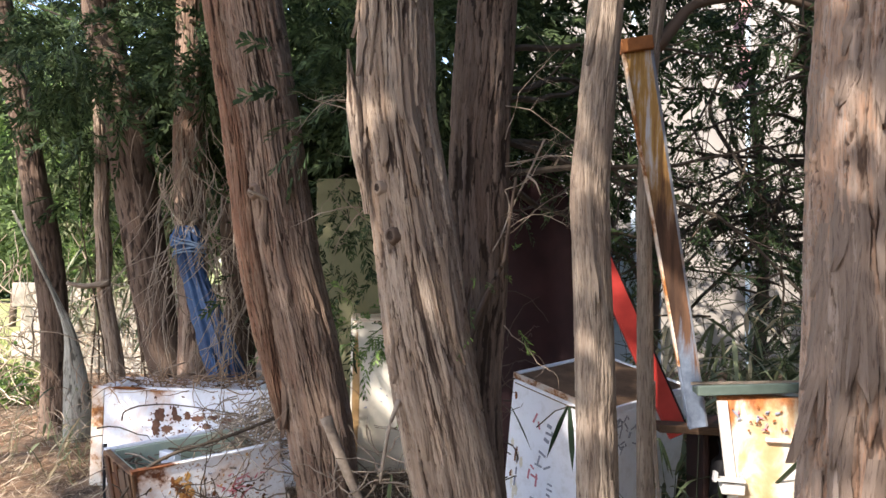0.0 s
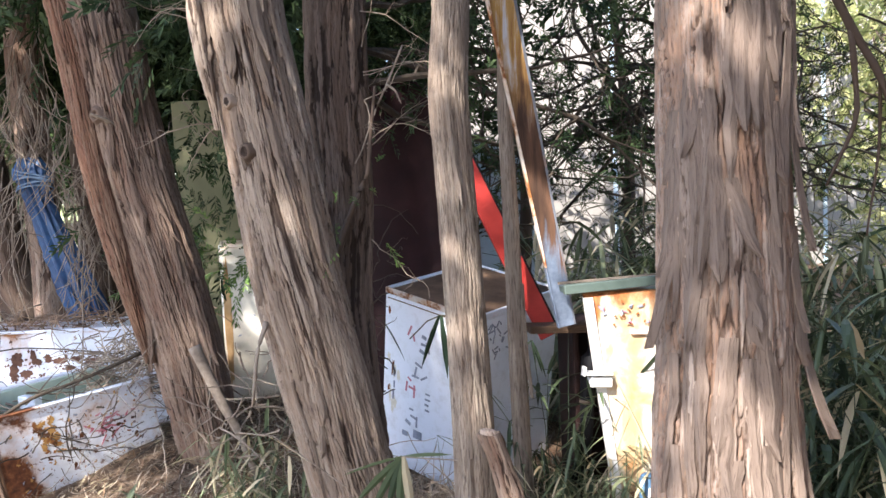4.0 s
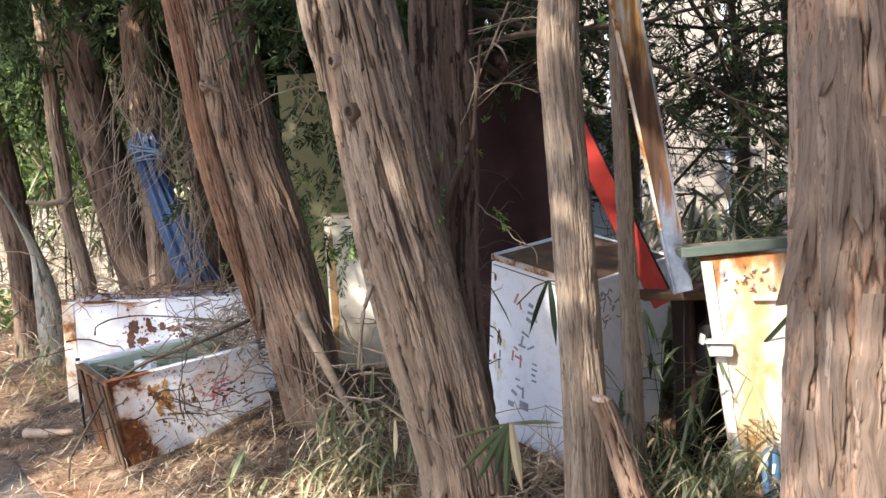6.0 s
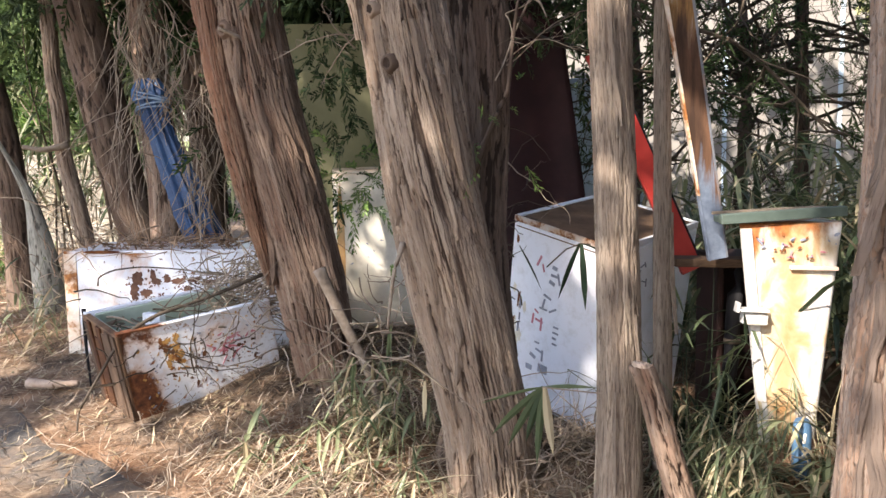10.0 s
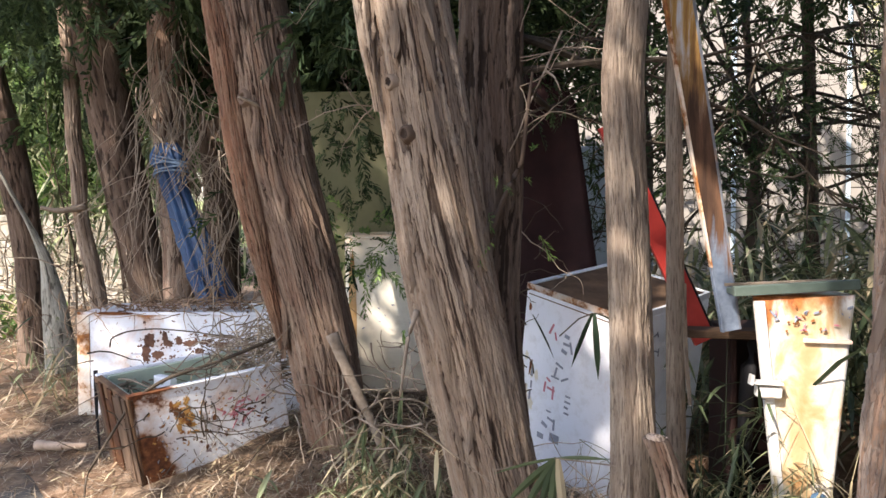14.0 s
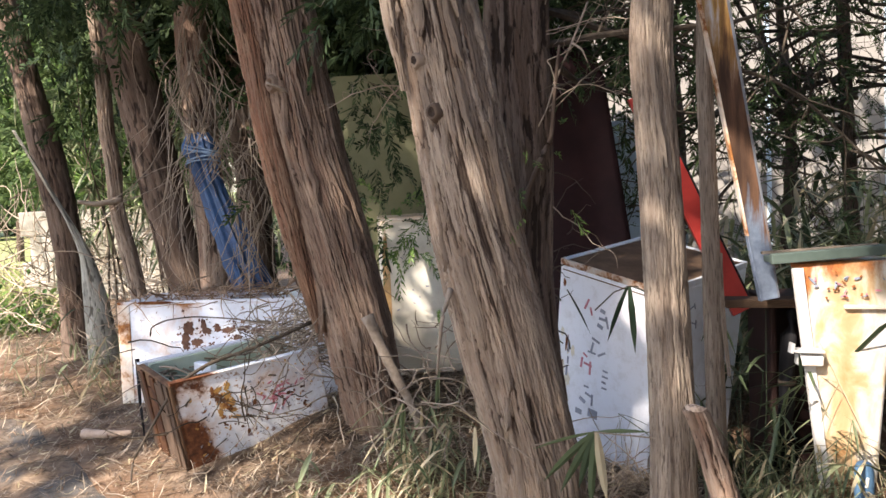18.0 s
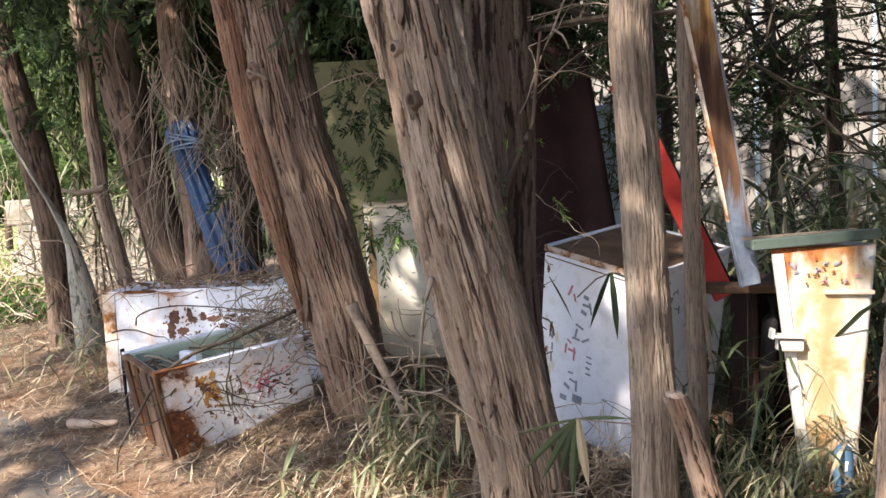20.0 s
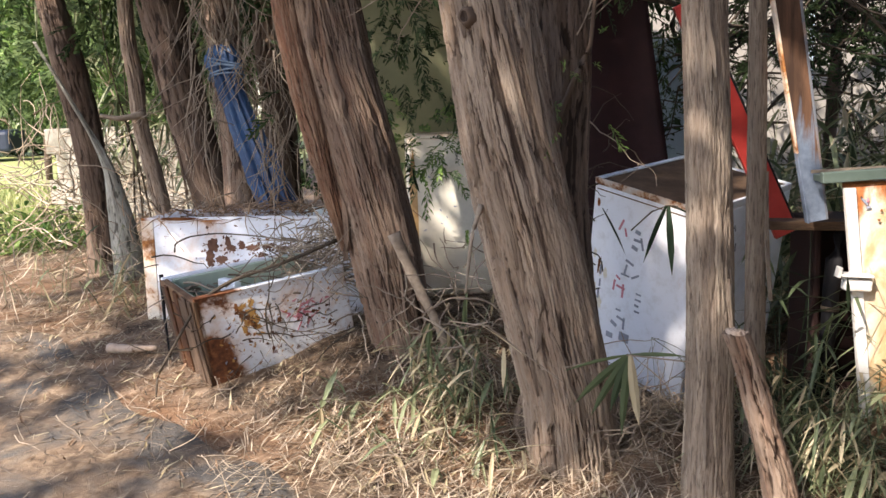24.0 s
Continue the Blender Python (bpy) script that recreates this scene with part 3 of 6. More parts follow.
def ground_material():
    m, t, b = nodes_of("littered_earth", 0.95)
    w = coords(t, "Object")
    n = fractal(t, w, 6, 9, 0.7)
    big = fractal(t, w, 0.9, 4, 0.55)
    fib = fractal(t, coords(t, "Object", (3, 1, 1)), 30, 6, 0.7, 1.2)
    col = ramp(t, n, ((0.32, (0.04, 0.027, 0.019)), (0.5, (0.15, 0.105, 0.073)), (0.68, (0.33, 0.245, 0.175))))
    col = blend(t, ramp(t, big, ((0.45, (0, 0, 0)), (0.62, (0.6, 0.6, 0.6)))), col, (0.24, 0.125, 0.065))
    col = blend(t, ramp(t, fib, ((0.55, (0, 0, 0)), (0.7, (0.6, 0.6, 0.6)))), col, (0.33, 0.25, 0.16))
    s = t.nodes.new("ShaderNodeSeparateXYZ")
    link(t, w, s.inputs[0])
    green = calc(t, "MINIMUM", calc(t, "SUBTRACT", calc(t, "MULTIPLY", s.outputs[0], -1.0), 4.9), calc(t, "SUBTRACT", s.outputs[1], 8.0))
    green = calc(t, "ADD", green, calc(t, "MULTIPLY", calc(t, "SUBTRACT", big, 0.5), 2.0))
    turf = ramp(t, n, ((0.3, (0.16, 0.2, 0.06)), (0.7, (0.42, 0.44, 0.2))))
    col = blend(t, ramp(t, green, ((0.0, (0, 0, 0)), (0.5, (1, 1, 1)))), col, turf)
    link(t, col, b.inputs["Base Color"])
    relief(t, b, calc(t, "ADD", n, fib), 0.7, 0.02)
    return m


def road_material():
    m, t, b = nodes_of("dusty_asphalt", 0.9)
    w = coords(t, "Object")
    grit = fractal(t, w, 120, 4, 0.8)
    dust = fractal(t, w, 2.2, 6, 0.6, 0.4)
    col = ramp(t, grit, ((0.3, (0.055, 0.052, 0.049)), (0.7, (0.15, 0.138, 0.125))))
    scrap = fractal(t, w, 14, 8, 0.75, 0.8)
    col = blend(t, ramp(t, dust, ((0.4, (0, 0, 0)), (0.56, (0.95, 0.95, 0.95)))), col, ramp(t, scrap, ((0.32, (0.075, 0.05, 0.034)), (0.5, (0.19, 0.132, 0.088)), (0.68, (0.33, 0.25, 0.17)))))
    link(t, col, b.inputs["Base Color"])
    relief(t, b, calc(t, "ADD", grit, scrap), 0.6, 0.012)
    return m


def sheet(xs, ys, z):
    X, Y = np.meshgrid(xs, ys, indexing="ij")
    v = np.stack([X, Y, z(X, Y)], -1).reshape(-1, 3)
    k = len(ys)
    f = [[i * k + j, (i + 1) * k + j, (i + 1) * k + j + 1, i * k + j + 1] for i in range(len(xs) - 1) for j in range(k - 1)]
    sp = Soup()
    sp.add(v, f)
    return sp


gx = np.concatenate([-np.geomspace(400, 7.2, 18), np.linspace(-7, 6, 150), np.geomspace(6.2, 400, 18)])
gy = np.concatenate([-np.geomspace(400, 2.2, 16), np.linspace(-2, 11, 150), np.geomspace(11.2, 600, 18)])
ground = part("ground", sheet(gx, gy, ground_height), ground_material(), None, "", True)
tagged(ground, "brown earth strewn with dry needles and straw", "ground", kind="structure")

rx = np.concatenate([np.linspace(-40, -9.2, 40), np.linspace(-9, 9, 160), np.linspace(9.3, 40, 40)])
sp = Soup()
rt = np.linspace(0, 1, 50)
X = np.repeat(rx[:, None], 50, 1)
Y = road_edge(X) - 6.2 + 6.2 * rt[None] ** 0.8
Z = ground_height(X, Y) + 0.006 - 0.03 * (rt[None] > 0.985) - 0.03 * (rt[None] < 0.015)
sp.add(np.stack([X, Y, Z], -1), [[i * 50 + j, (i + 1) * 50 + j, (i + 1) * 50 + j + 1, i * 50 + j + 1] for i in range(len(rx) - 1) for j in range(49)])
road = part("road", sp, road_material(), None, "", True)
tagged(road, "worn grey lane edge dusted with brown earth", "road", kind="structure")

# ---- trees ----
CENTRE = [(0.165, 3.88, -0.2), (0.14, 3.88, 0.15), (0.05, 3.9, 0.57), (-0.03, 3.9, 0.93), (-0.075, 3.9, 1.17), (-0.135, 3.9, 1.66), (-0.22, 3.9, 2.21), (-0.24, 3.9, 2.96)]
TWIN = [(0.17, 4.06, -0.3), (0.12, 4.12, 0.6), (0.12, 4.25, 1.0), (0.15, 4.33, 1.4), (0.155, 4.35, 2.0), (0.185, 4.35, 2.6), (0.215, 4.35, 3.1)]
LEFT = [(-0.64, 5.05, -0.15), (-0.67, 5.05, 0.15), (-0.735, 5.05, 0.63), (-0.84, 5.05, 1.1), (-0.95, 5.05, 1.57), (-1.01, 5.05, 1.93), (-1.09, 5.05, 2.45), (-1.22, 5.05, 3.3)]
RIGHT = [(1.235, 2.56, -0.3), (1.235, 2.56, 0.7), (1.245, 2.56, 1.12), (1.25, 2.56, 1.6), (1.262, 2.56, 2.0), (1.3, 2.56, 2.5)]
SLIM = [(0.62, 3.5, -0.1), (0.62, 3.5, 0.43), (0.608, 3.5, 0.97), (0.588, 3.5, 1.5), (0.575, 3.5, 1.85), (0.62, 3.5, 2.37), (0.663, 3.5, 2.82)]
SLIMMER = [(0.89, 3.85, -0.1), (0.88, 3.85, 0.6), (0.878, 3.85, 1.04), (0.873, 3.85, 1.5), (0.868, 3.85, 1.85), (0.9, 3.87, 2.4), (0.965, 3.9, 2.95)]
ROT = plain("dark_rot", (0.012, 0.008, 0.006), (0.05, 0.034, 0.025), 30, 0.95)


def knot(shape, angle, z, size, seed):
    """A branch scar: a raised lip round a sunk dark core, lying on the trunk."""
    s, cx, cy, r = shape
    R = np.interp(z, s, r)
    c = np.array([np.interp(z, s, cx), np.interp(z, s, cy), z])
    out = np.array([math.cos(angle), math.sin(angle), 0.0])
    side, up = np.array([-out[1], out[0], 0]), np.array([0, 0, 1.0])
    g = np.random.default_rng(seed)
    k = 14
    th = np.linspace(0, 2 * np.pi, k, endpoint=False)
    v = []
    for rad, h in ((1.5, -0.01), (1.1, 0.02), (0.75, 0.026), (0.5, 0.008), (0.2, -0.02)):
        jit = g.uniform(0.85, 1.15, k)
        v.append(c + out * (R + h) + (np.cos(th) * rad * size * 0.8 * jit)[:, None] * side + (np.sin(th) * rad * size * jit)[:, None] * up)
    f = [[i * k + j, i * k + (j + 1) % k, (i + 1) * k + (j + 1) % k, (i + 1) * k + j] for i in range(4) for j in range(k)]
    q = Soup()
    q.add(np.concatenate(v), f + [[4 * k + j for j in range(k)]])
    return q


def hollow(shape, angle, z, size, seed):
    """The dark rotted core of a branch scar."""
    s, cx, cy, r = shape
    R = np.interp(z, s, r) + 0.024
    out = np.array([math.cos(angle), math.sin(angle), 0.0])
    side = np.array([-out[1], out[0], 0])
    c = np.array([np.interp(z, s, cx), np.interp(z, s, cy), z]) + out * R
    g = np.random.default_rng(seed)
    th = np.linspace(0, 2 * np.pi, 14, endpoint=False)
    j = g.uniform(0.75, 1.2, 14)
    rim = c + (np.cos(th) * size * 0.6 * j)[:, None] * side + (np.sin(th) * size * 0.8 * j)[:, None] * np.array([0, 0, 1.0])
    q = Soup()
    q.add(np.concatenate([rim, rim - out * 0.03, [c - out * 0.006]]), [[28, i, (i + 1) % 14] for i in range(14)] + [[i, 14 + i, 14 + (i + 1) % 14, (i + 1) % 14] for i in range(14)])
    return q


def limb(pts, radius, mat, parent, name="branch", label="", sides=7):
    q = Soup()
    p = np.array(pts, float)
    n = max(6, len(p) * 4)
    t = np.linspace(0, len(p) - 1, n)
    fine = np.stack([np.interp(t, np.arange(len(p)), p[:, k]) for k in range(3)], -1)
    fine[1:-1] = (fine[:-2] + 2 * fine[1:-1] + fine[2:]) / 4
    g = np.random.default_rng(int(abs(p.sum()) * 1000) % 9999)
    q.tube(fine, np.linspace(radius, radius * 0.45, n) * g.uniform(0.9, 1.12, n), sides)
    return part(name, q, mat, parent, label, True)


def tree(label, axis, radii, mat, seed, strips=0, strip_arc=(-2.6, -0.5), group="trees along the lane", strip_mat=None, wide=1.0, **kw):
    base = thing("cypress_tree", label, "tree", group, at=(axis[0][0], axis[0][1], 0.0))
    me, shape = stem(axis, radii, seed=seed, **kw)
    part("trunk", me, mat, base)
    g = np.random.default_rng(seed + 50)
    for k in range(strips):
        me = bark_strip(shape, g.uniform(*strip_arc), g.uniform(0.3, 2.9), g.uniform(0.12, 0.55), g.uniform(0.012, 0.045) * wide, g.uniform(0.003, 0.035), seed * 100 + k)
        part("bark_strip", me, strip_mat or mat, base)
    return base, shape


centre_tree, centre_shape = tree("thick leaning cypress with furrowed grey-brown bark", CENTRE, [0.175, 0.182, 0.19, 0.19, 0.188, 0.182, 0.176, 0.17], BARK, 3, 26, flare=0.03, seg=240, rings=420, ridges=42, depth=0.024, low=-0.4, reach=1.7)
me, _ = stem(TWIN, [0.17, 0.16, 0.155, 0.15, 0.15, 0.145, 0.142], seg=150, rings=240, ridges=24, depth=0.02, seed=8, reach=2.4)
part("second_trunk", me, BARK_TWIN_SHADED, centre_tree, "second stem behind the first, coloured darker for its shade")
part("knot", knot(centre_shape, radians(-118), 1.655, 0.028, 4), BARK_DARK, centre_tree, "dark branch scar", True)
part("knot", knot(centre_shape, radians(-128), 1.86, 0.026, 5), BARK, centre_tree, "grey branch scar", True)
for a, z, sz in ((-118, 1.655, 0.028), (-128, 1.86, 0.022)):
    part("hollow", hollow(centre_shape, radians(a), z, sz, 6), ROT, centre_tree, "dark rotted core")
limb([(-0.19, 3.78, 0.95), (-0.23, 3.72, 0.84), (-0.26, 3.7, 0.62)], 0.012, TWIG, centre_tree, "dead_branch", "short bare dead branch")

limb([(0.05, 4.1, 0.9), (0.105, 4.12, 1.154), (0.171, 4.12, 1.338), (0.236, 4.12, 1.48), (0.275, 4.12, 1.545), (0.3, 4.14, 1.75), (0.33, 4.16, 1.95)], 0.016, BARK_TWIN_SHADED, centre_tree, "side_stem", "thin side stem against the second trunk")
limb([(0.47, 4.22, 2.14), (0.384, 4.15, 1.956), (0.32, 4.15, 1.827), (0.255, 4.13, 1.657), (0.22, 4.1, 1.6)], 0.006, TWIG, centre_tree, "dead_branch", "pale bare dead branch")
limb([(0.384, 4.15, 1.956), (0.42, 4.1, 1.92), (0.44, 4.08, 1.86)], 0.006, TWIG, centre_tree, "dead_branch", "pale bare dead twig")
me, _ = stem([(-0.34, 3.8, 1.78), (-0.37, 3.79, 2.0), (-0.395, 3.78, 2.2), (-0.425, 3.77, 2.45)], [0.012, 0.03, 0.034, 0.006], seg=24, rings=60, ridges=8, depth=0.012, seed=71, flare=0, low=1.75, top=2.46)
part("bark_slab", me, BARK, centre_tree, "broken upright slab of bark")

left_tree, left_shape = tree("leaning cypress with red-brown split bark", LEFT, [0.15, 0.165, 0.19, 0.2, 0.2, 0.2, 0.195, 0.19], BARK_RED, 12, 20, flare=0.02, seg=220, rings=380, ridges=40, depth=0.026, reach=1.7)
me, strip_shape = stem([(-0.93, 4.93, 0.66), (-1.0, 4.93, 1.0), (-1.08, 4.93, 1.4), (-1.14, 4.93, 1.75), (-1.2, 4.95, 2.2), (-1.3, 4.97, 2.8)], [0.03, 0.06, 0.075, 0.08, 0.08, 0.08], seg=90, rings=160, ridges=20, depth=0.018, seed=31, flare=0, low=0.6, top=3.6)
part("bark_slab", me, BARK_SLAB, left_tree, "split slab of reddish bark")
part("knot", knot(left_shape, radians(-112), 1.93, 0.035, 14), BARK_RED, left_tree, "", True)
limb([(-0.98, 4.92, 1.86), (-1.03, 4.84, 1.9), (-1.1, 4.8, 1.93)], 0.016, TWIG, left_tree, "dead_branch", "short broken pale branch stub")
for k, (a, z0, l) in enumerate(((-2.5, 1.05, 0.5), (-2.35, 0.95, 0.35), (-2.7, 1.3, 0.55))):
    part("bark_strip", bark_strip(left_shape, a, z0, l, 0.05, 0.06, 900 + k), BARK_RED, left_tree)

right_tree, right_shape = tree("thick cypress with pale peeling bark", RIGHT, [0.232, 0.213, 0.196, 0.185, 0.183, 0.183], BARK_PALE, 21, 70, (-2.9, -0.2), wide=1.5, seg=240, rings=420, ridges=44, depth=0.022, reach=3.4)
part("knot", knot(right_shape, radians(-88), 2.03, 0.03, 24), BARK_DARK, right_tree, "dark hollow branch scar", True)
part("hollow", hollow(right_shape, radians(-88), 2.03, 0.028, 26), ROT, right_tree, "dark rotted core")
part("knot", knot(right_shape, radians(-92), 2.33, 0.018, 25), BARK_DARK, right_tree, "", True)
for k, (a, z0, l, w, lift) in enumerate(((-2.75, 1.5, 0.5, 0.045, 0.09), (-1.75, 1.95, 0.36, 0.06, 0.02), (-1.45, 2.1, 0.5, 0.05, 0.03), (-0.45, 1.2, 0.5, 0.06, 0.1), (-1.55, 2.35, 0.3, 0.07, 0.02), (-0.5, 1.75, 0.5, 0.05, 0.05))):
    part("bark_strip", bark_strip(right_shape, a, z0, l, w, lift, 950 + k), BARK_PALE, right_tree, "long loose strip of bark")

slim_tree, slim_shape = tree("slender straight young cypress with smooth fine bark", SLIM, [0.086, 0.084, 0.08, 0.076, 0.074, 0.07, 0.066], BARK_FINE, 33, 5, seg=110, rings=260, ridges=20, depth=0.009, flare=0.1)
slimmer_tree, slimmer_shape = tree("thin pole-like cypress beside the leaning beam", SLIMMER, [0.042, 0.04, 0.038, 0.034, 0.032, 0.03, 0.034], BARK_FINE, 41, 2, seg=48, rings=140, ridges=12, depth=0.004, flare=0.1)
limb([(0.93, 3.88, 2.5), (1.1, 3.95, 2.72), (1.5, 4.1, 2.82), (2.2, 4.3, 2.65)], 0.03, BARK_DARK, slimmer_tree)

# cut stump of a side stem
stump = thing("cut_stump", "leaning cut stump with a pale sawn top", "stump", at=(0.83, 3.28, 0))
me, stump_shape = stem([(0.87, 3.31, -0.3), (0.79, 3.275, 0.05), (0.715, 3.255, 0.32), (0.672, 3.25, 0.48), (0.642, 3.25, 0.562)], [0.062, 0.055, 0.046, 0.041, 0.043], seg=60, rings=90, ridges=9, depth=0.022, seed=44, flare=0.0, low=-0.3, top=0.562)
part("stump_stem", me, BARK_RED, stump)
g = np.random.default_rng(48)
q = Soup()
k = 26
V = [(0.641 + 0.003 * r, 3.25, 0.574) for r in (0,)]
for rad, base_z in ((0.012, 0.574), (0.025, 0.572), (0.034, 0.568), (0.037, 0.552)):
    for j in range(k):
        a = 2 * math.pi * j / k
        rr = rad * (1 + 0.12 * math.sin(3 * a + 1) + g.normal() * 0.04)
        V.append((0.641 + rr * math.cos(a), 3.25 + rr * math.sin(a), base_z + g.normal() * 0.003 + 0.012 * math.cos(a + 2.4) * rad / 0.04))
q.add(V, [[0, 1 + j, 1 + (j + 1) % k] for j in range(k)] + [[1 + r * k + j, 1 + (r + 1) * k + j, 1 + (r + 1) * k + (j + 1) % k, 1 + r * k + (j + 1) % k] for r in range(3) for j in range(k)])
part("sawn_top", q, CUT, stump, "pale roughly sawn wood")

# the dim trunks carry their shade in the bark colour
back_trees = []
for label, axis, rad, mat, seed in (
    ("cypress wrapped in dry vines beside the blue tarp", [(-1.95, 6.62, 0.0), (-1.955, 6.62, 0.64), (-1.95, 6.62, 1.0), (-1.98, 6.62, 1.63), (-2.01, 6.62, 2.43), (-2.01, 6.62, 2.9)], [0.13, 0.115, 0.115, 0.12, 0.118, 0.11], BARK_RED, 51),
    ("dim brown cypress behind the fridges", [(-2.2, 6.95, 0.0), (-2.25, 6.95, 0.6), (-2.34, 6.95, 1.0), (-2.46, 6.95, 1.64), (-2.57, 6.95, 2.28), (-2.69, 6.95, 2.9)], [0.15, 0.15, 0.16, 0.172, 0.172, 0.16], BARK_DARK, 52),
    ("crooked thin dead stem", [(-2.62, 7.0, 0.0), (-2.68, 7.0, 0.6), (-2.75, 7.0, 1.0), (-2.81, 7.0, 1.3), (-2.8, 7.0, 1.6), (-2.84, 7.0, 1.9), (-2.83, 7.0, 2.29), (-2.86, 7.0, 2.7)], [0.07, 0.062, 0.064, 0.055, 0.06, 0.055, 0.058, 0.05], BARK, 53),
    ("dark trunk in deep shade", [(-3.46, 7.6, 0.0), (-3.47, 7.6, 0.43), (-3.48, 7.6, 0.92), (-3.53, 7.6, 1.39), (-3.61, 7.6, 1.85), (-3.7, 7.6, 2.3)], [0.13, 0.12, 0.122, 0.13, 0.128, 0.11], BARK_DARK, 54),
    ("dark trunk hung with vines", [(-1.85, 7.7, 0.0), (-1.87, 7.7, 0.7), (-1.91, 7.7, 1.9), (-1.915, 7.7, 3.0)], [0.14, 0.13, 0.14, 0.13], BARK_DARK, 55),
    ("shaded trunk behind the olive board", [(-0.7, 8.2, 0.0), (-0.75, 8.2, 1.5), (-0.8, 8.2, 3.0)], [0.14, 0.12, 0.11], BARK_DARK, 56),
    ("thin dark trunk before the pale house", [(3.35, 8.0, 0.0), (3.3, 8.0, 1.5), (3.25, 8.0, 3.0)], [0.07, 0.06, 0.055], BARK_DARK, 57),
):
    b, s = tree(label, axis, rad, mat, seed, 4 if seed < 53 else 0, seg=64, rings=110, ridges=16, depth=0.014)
    back_trees.append((b, s))
limb([(-2.74, 6.95, 1.36), (-2.9, 6.85, 1.33), (-3.02, 6.8, 1.36)], 0.03, TWIG, back_trees[2][0], "dead_branch", "pale broken side branch")
lichen = thing("lichen_stem", "slanting grey lichened dead stem", "tree", at=(-3.05, 7.2, 0))
me, _ = stem([(-3.06, 7.2, -0.1), (-3.106, 7.2, 0.48), (-3.163, 7.2, 0.94), (-3.3, 7.2, 1.25), (-3.607, 7.2, 1.84)], [0.125, 0.105, 0.045, 0.02, 0.013], seg=40, rings=80, ridges=10, depth=0.008, seed=61, top=1.95, flare=0.1)
part("trunk", me, BARK_GREY, lichen)

# ---- crowns: visible foliage ----
def crown(parent, centre, spread, count, mat, seed, length=0.22, width=0.02, clumps=12, name="crown", droop=-0.35):
    g = np.random.default_rng(seed)
    return part(name, foliage(centre, spread, count, g, length, width, clumps, droop), mat, parent)


def bough(parent, start, way, length, seed, mat=TWIG_DARK, fr=FROND, radius=0.018, twigs=9, leaves=5, flen=0.18, droop=0.03):
    """A side branch with twigs and hanging fronds."""
    g = np.random.default_rng(seed)
    q, lf = Soup(), Soup()
    p = wander(start, way, length, 9, 0.16, g, droop)
    q.tube(p, np.linspace(radius, radius * 0.3, len(p)), 6)
    for k in range(twigs):
        o = p[g.integers(2, len(p))]
        tw = wander(o, g.normal(size=3) + np.array(way) * 0.5, length * g.uniform(0.2, 0.5), 6, 0.3, g, 0.05)
        q.tube(tw, np.linspace(radius * 0.35, radius * 0.1, len(tw)), 4)
        for _ in range(leaves):
            e = tw[g.integers(2, len(tw))]
            frond(lf, e, g.normal(size=3) + np.array([0, 0, -0.4]), flen * g.uniform(0.6, 1.3), g, 0.008, 6)
    b = part("branch", q, mat, parent)
    if leaves:
        part("foliage", lf, fr, b)
    return b


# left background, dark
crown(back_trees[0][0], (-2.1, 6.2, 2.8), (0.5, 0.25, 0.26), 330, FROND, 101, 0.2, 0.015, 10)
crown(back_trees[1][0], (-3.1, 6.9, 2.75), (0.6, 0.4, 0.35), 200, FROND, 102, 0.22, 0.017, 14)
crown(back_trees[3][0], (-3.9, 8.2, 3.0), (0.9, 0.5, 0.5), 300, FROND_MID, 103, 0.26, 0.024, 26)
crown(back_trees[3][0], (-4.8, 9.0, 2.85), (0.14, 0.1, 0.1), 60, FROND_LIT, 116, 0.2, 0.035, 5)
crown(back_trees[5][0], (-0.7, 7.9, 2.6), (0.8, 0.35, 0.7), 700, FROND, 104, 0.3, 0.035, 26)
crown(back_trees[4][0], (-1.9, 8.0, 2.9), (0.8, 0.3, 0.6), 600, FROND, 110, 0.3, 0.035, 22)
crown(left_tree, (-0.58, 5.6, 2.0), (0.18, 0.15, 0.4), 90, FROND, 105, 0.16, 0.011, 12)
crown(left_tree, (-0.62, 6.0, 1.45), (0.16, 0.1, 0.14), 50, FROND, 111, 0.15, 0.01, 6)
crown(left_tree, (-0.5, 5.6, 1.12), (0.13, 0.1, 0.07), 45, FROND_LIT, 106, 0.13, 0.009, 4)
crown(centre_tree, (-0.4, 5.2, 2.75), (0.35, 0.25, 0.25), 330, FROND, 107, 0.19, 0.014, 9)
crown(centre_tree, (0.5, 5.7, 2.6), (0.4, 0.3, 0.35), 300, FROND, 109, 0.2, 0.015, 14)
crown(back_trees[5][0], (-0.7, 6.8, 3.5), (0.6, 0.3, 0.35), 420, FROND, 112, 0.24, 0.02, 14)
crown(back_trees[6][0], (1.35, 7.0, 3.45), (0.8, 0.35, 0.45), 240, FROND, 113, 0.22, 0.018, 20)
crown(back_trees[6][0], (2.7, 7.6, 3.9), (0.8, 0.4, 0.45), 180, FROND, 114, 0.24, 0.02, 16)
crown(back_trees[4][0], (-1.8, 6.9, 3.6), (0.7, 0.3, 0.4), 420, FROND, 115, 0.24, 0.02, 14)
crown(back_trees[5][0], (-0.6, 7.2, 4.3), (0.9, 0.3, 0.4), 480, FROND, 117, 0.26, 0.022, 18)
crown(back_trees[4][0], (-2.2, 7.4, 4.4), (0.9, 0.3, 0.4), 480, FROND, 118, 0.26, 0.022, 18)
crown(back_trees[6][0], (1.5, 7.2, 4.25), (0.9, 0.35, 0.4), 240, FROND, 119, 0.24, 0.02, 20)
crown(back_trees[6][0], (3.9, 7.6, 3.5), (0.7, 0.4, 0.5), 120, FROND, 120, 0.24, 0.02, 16)
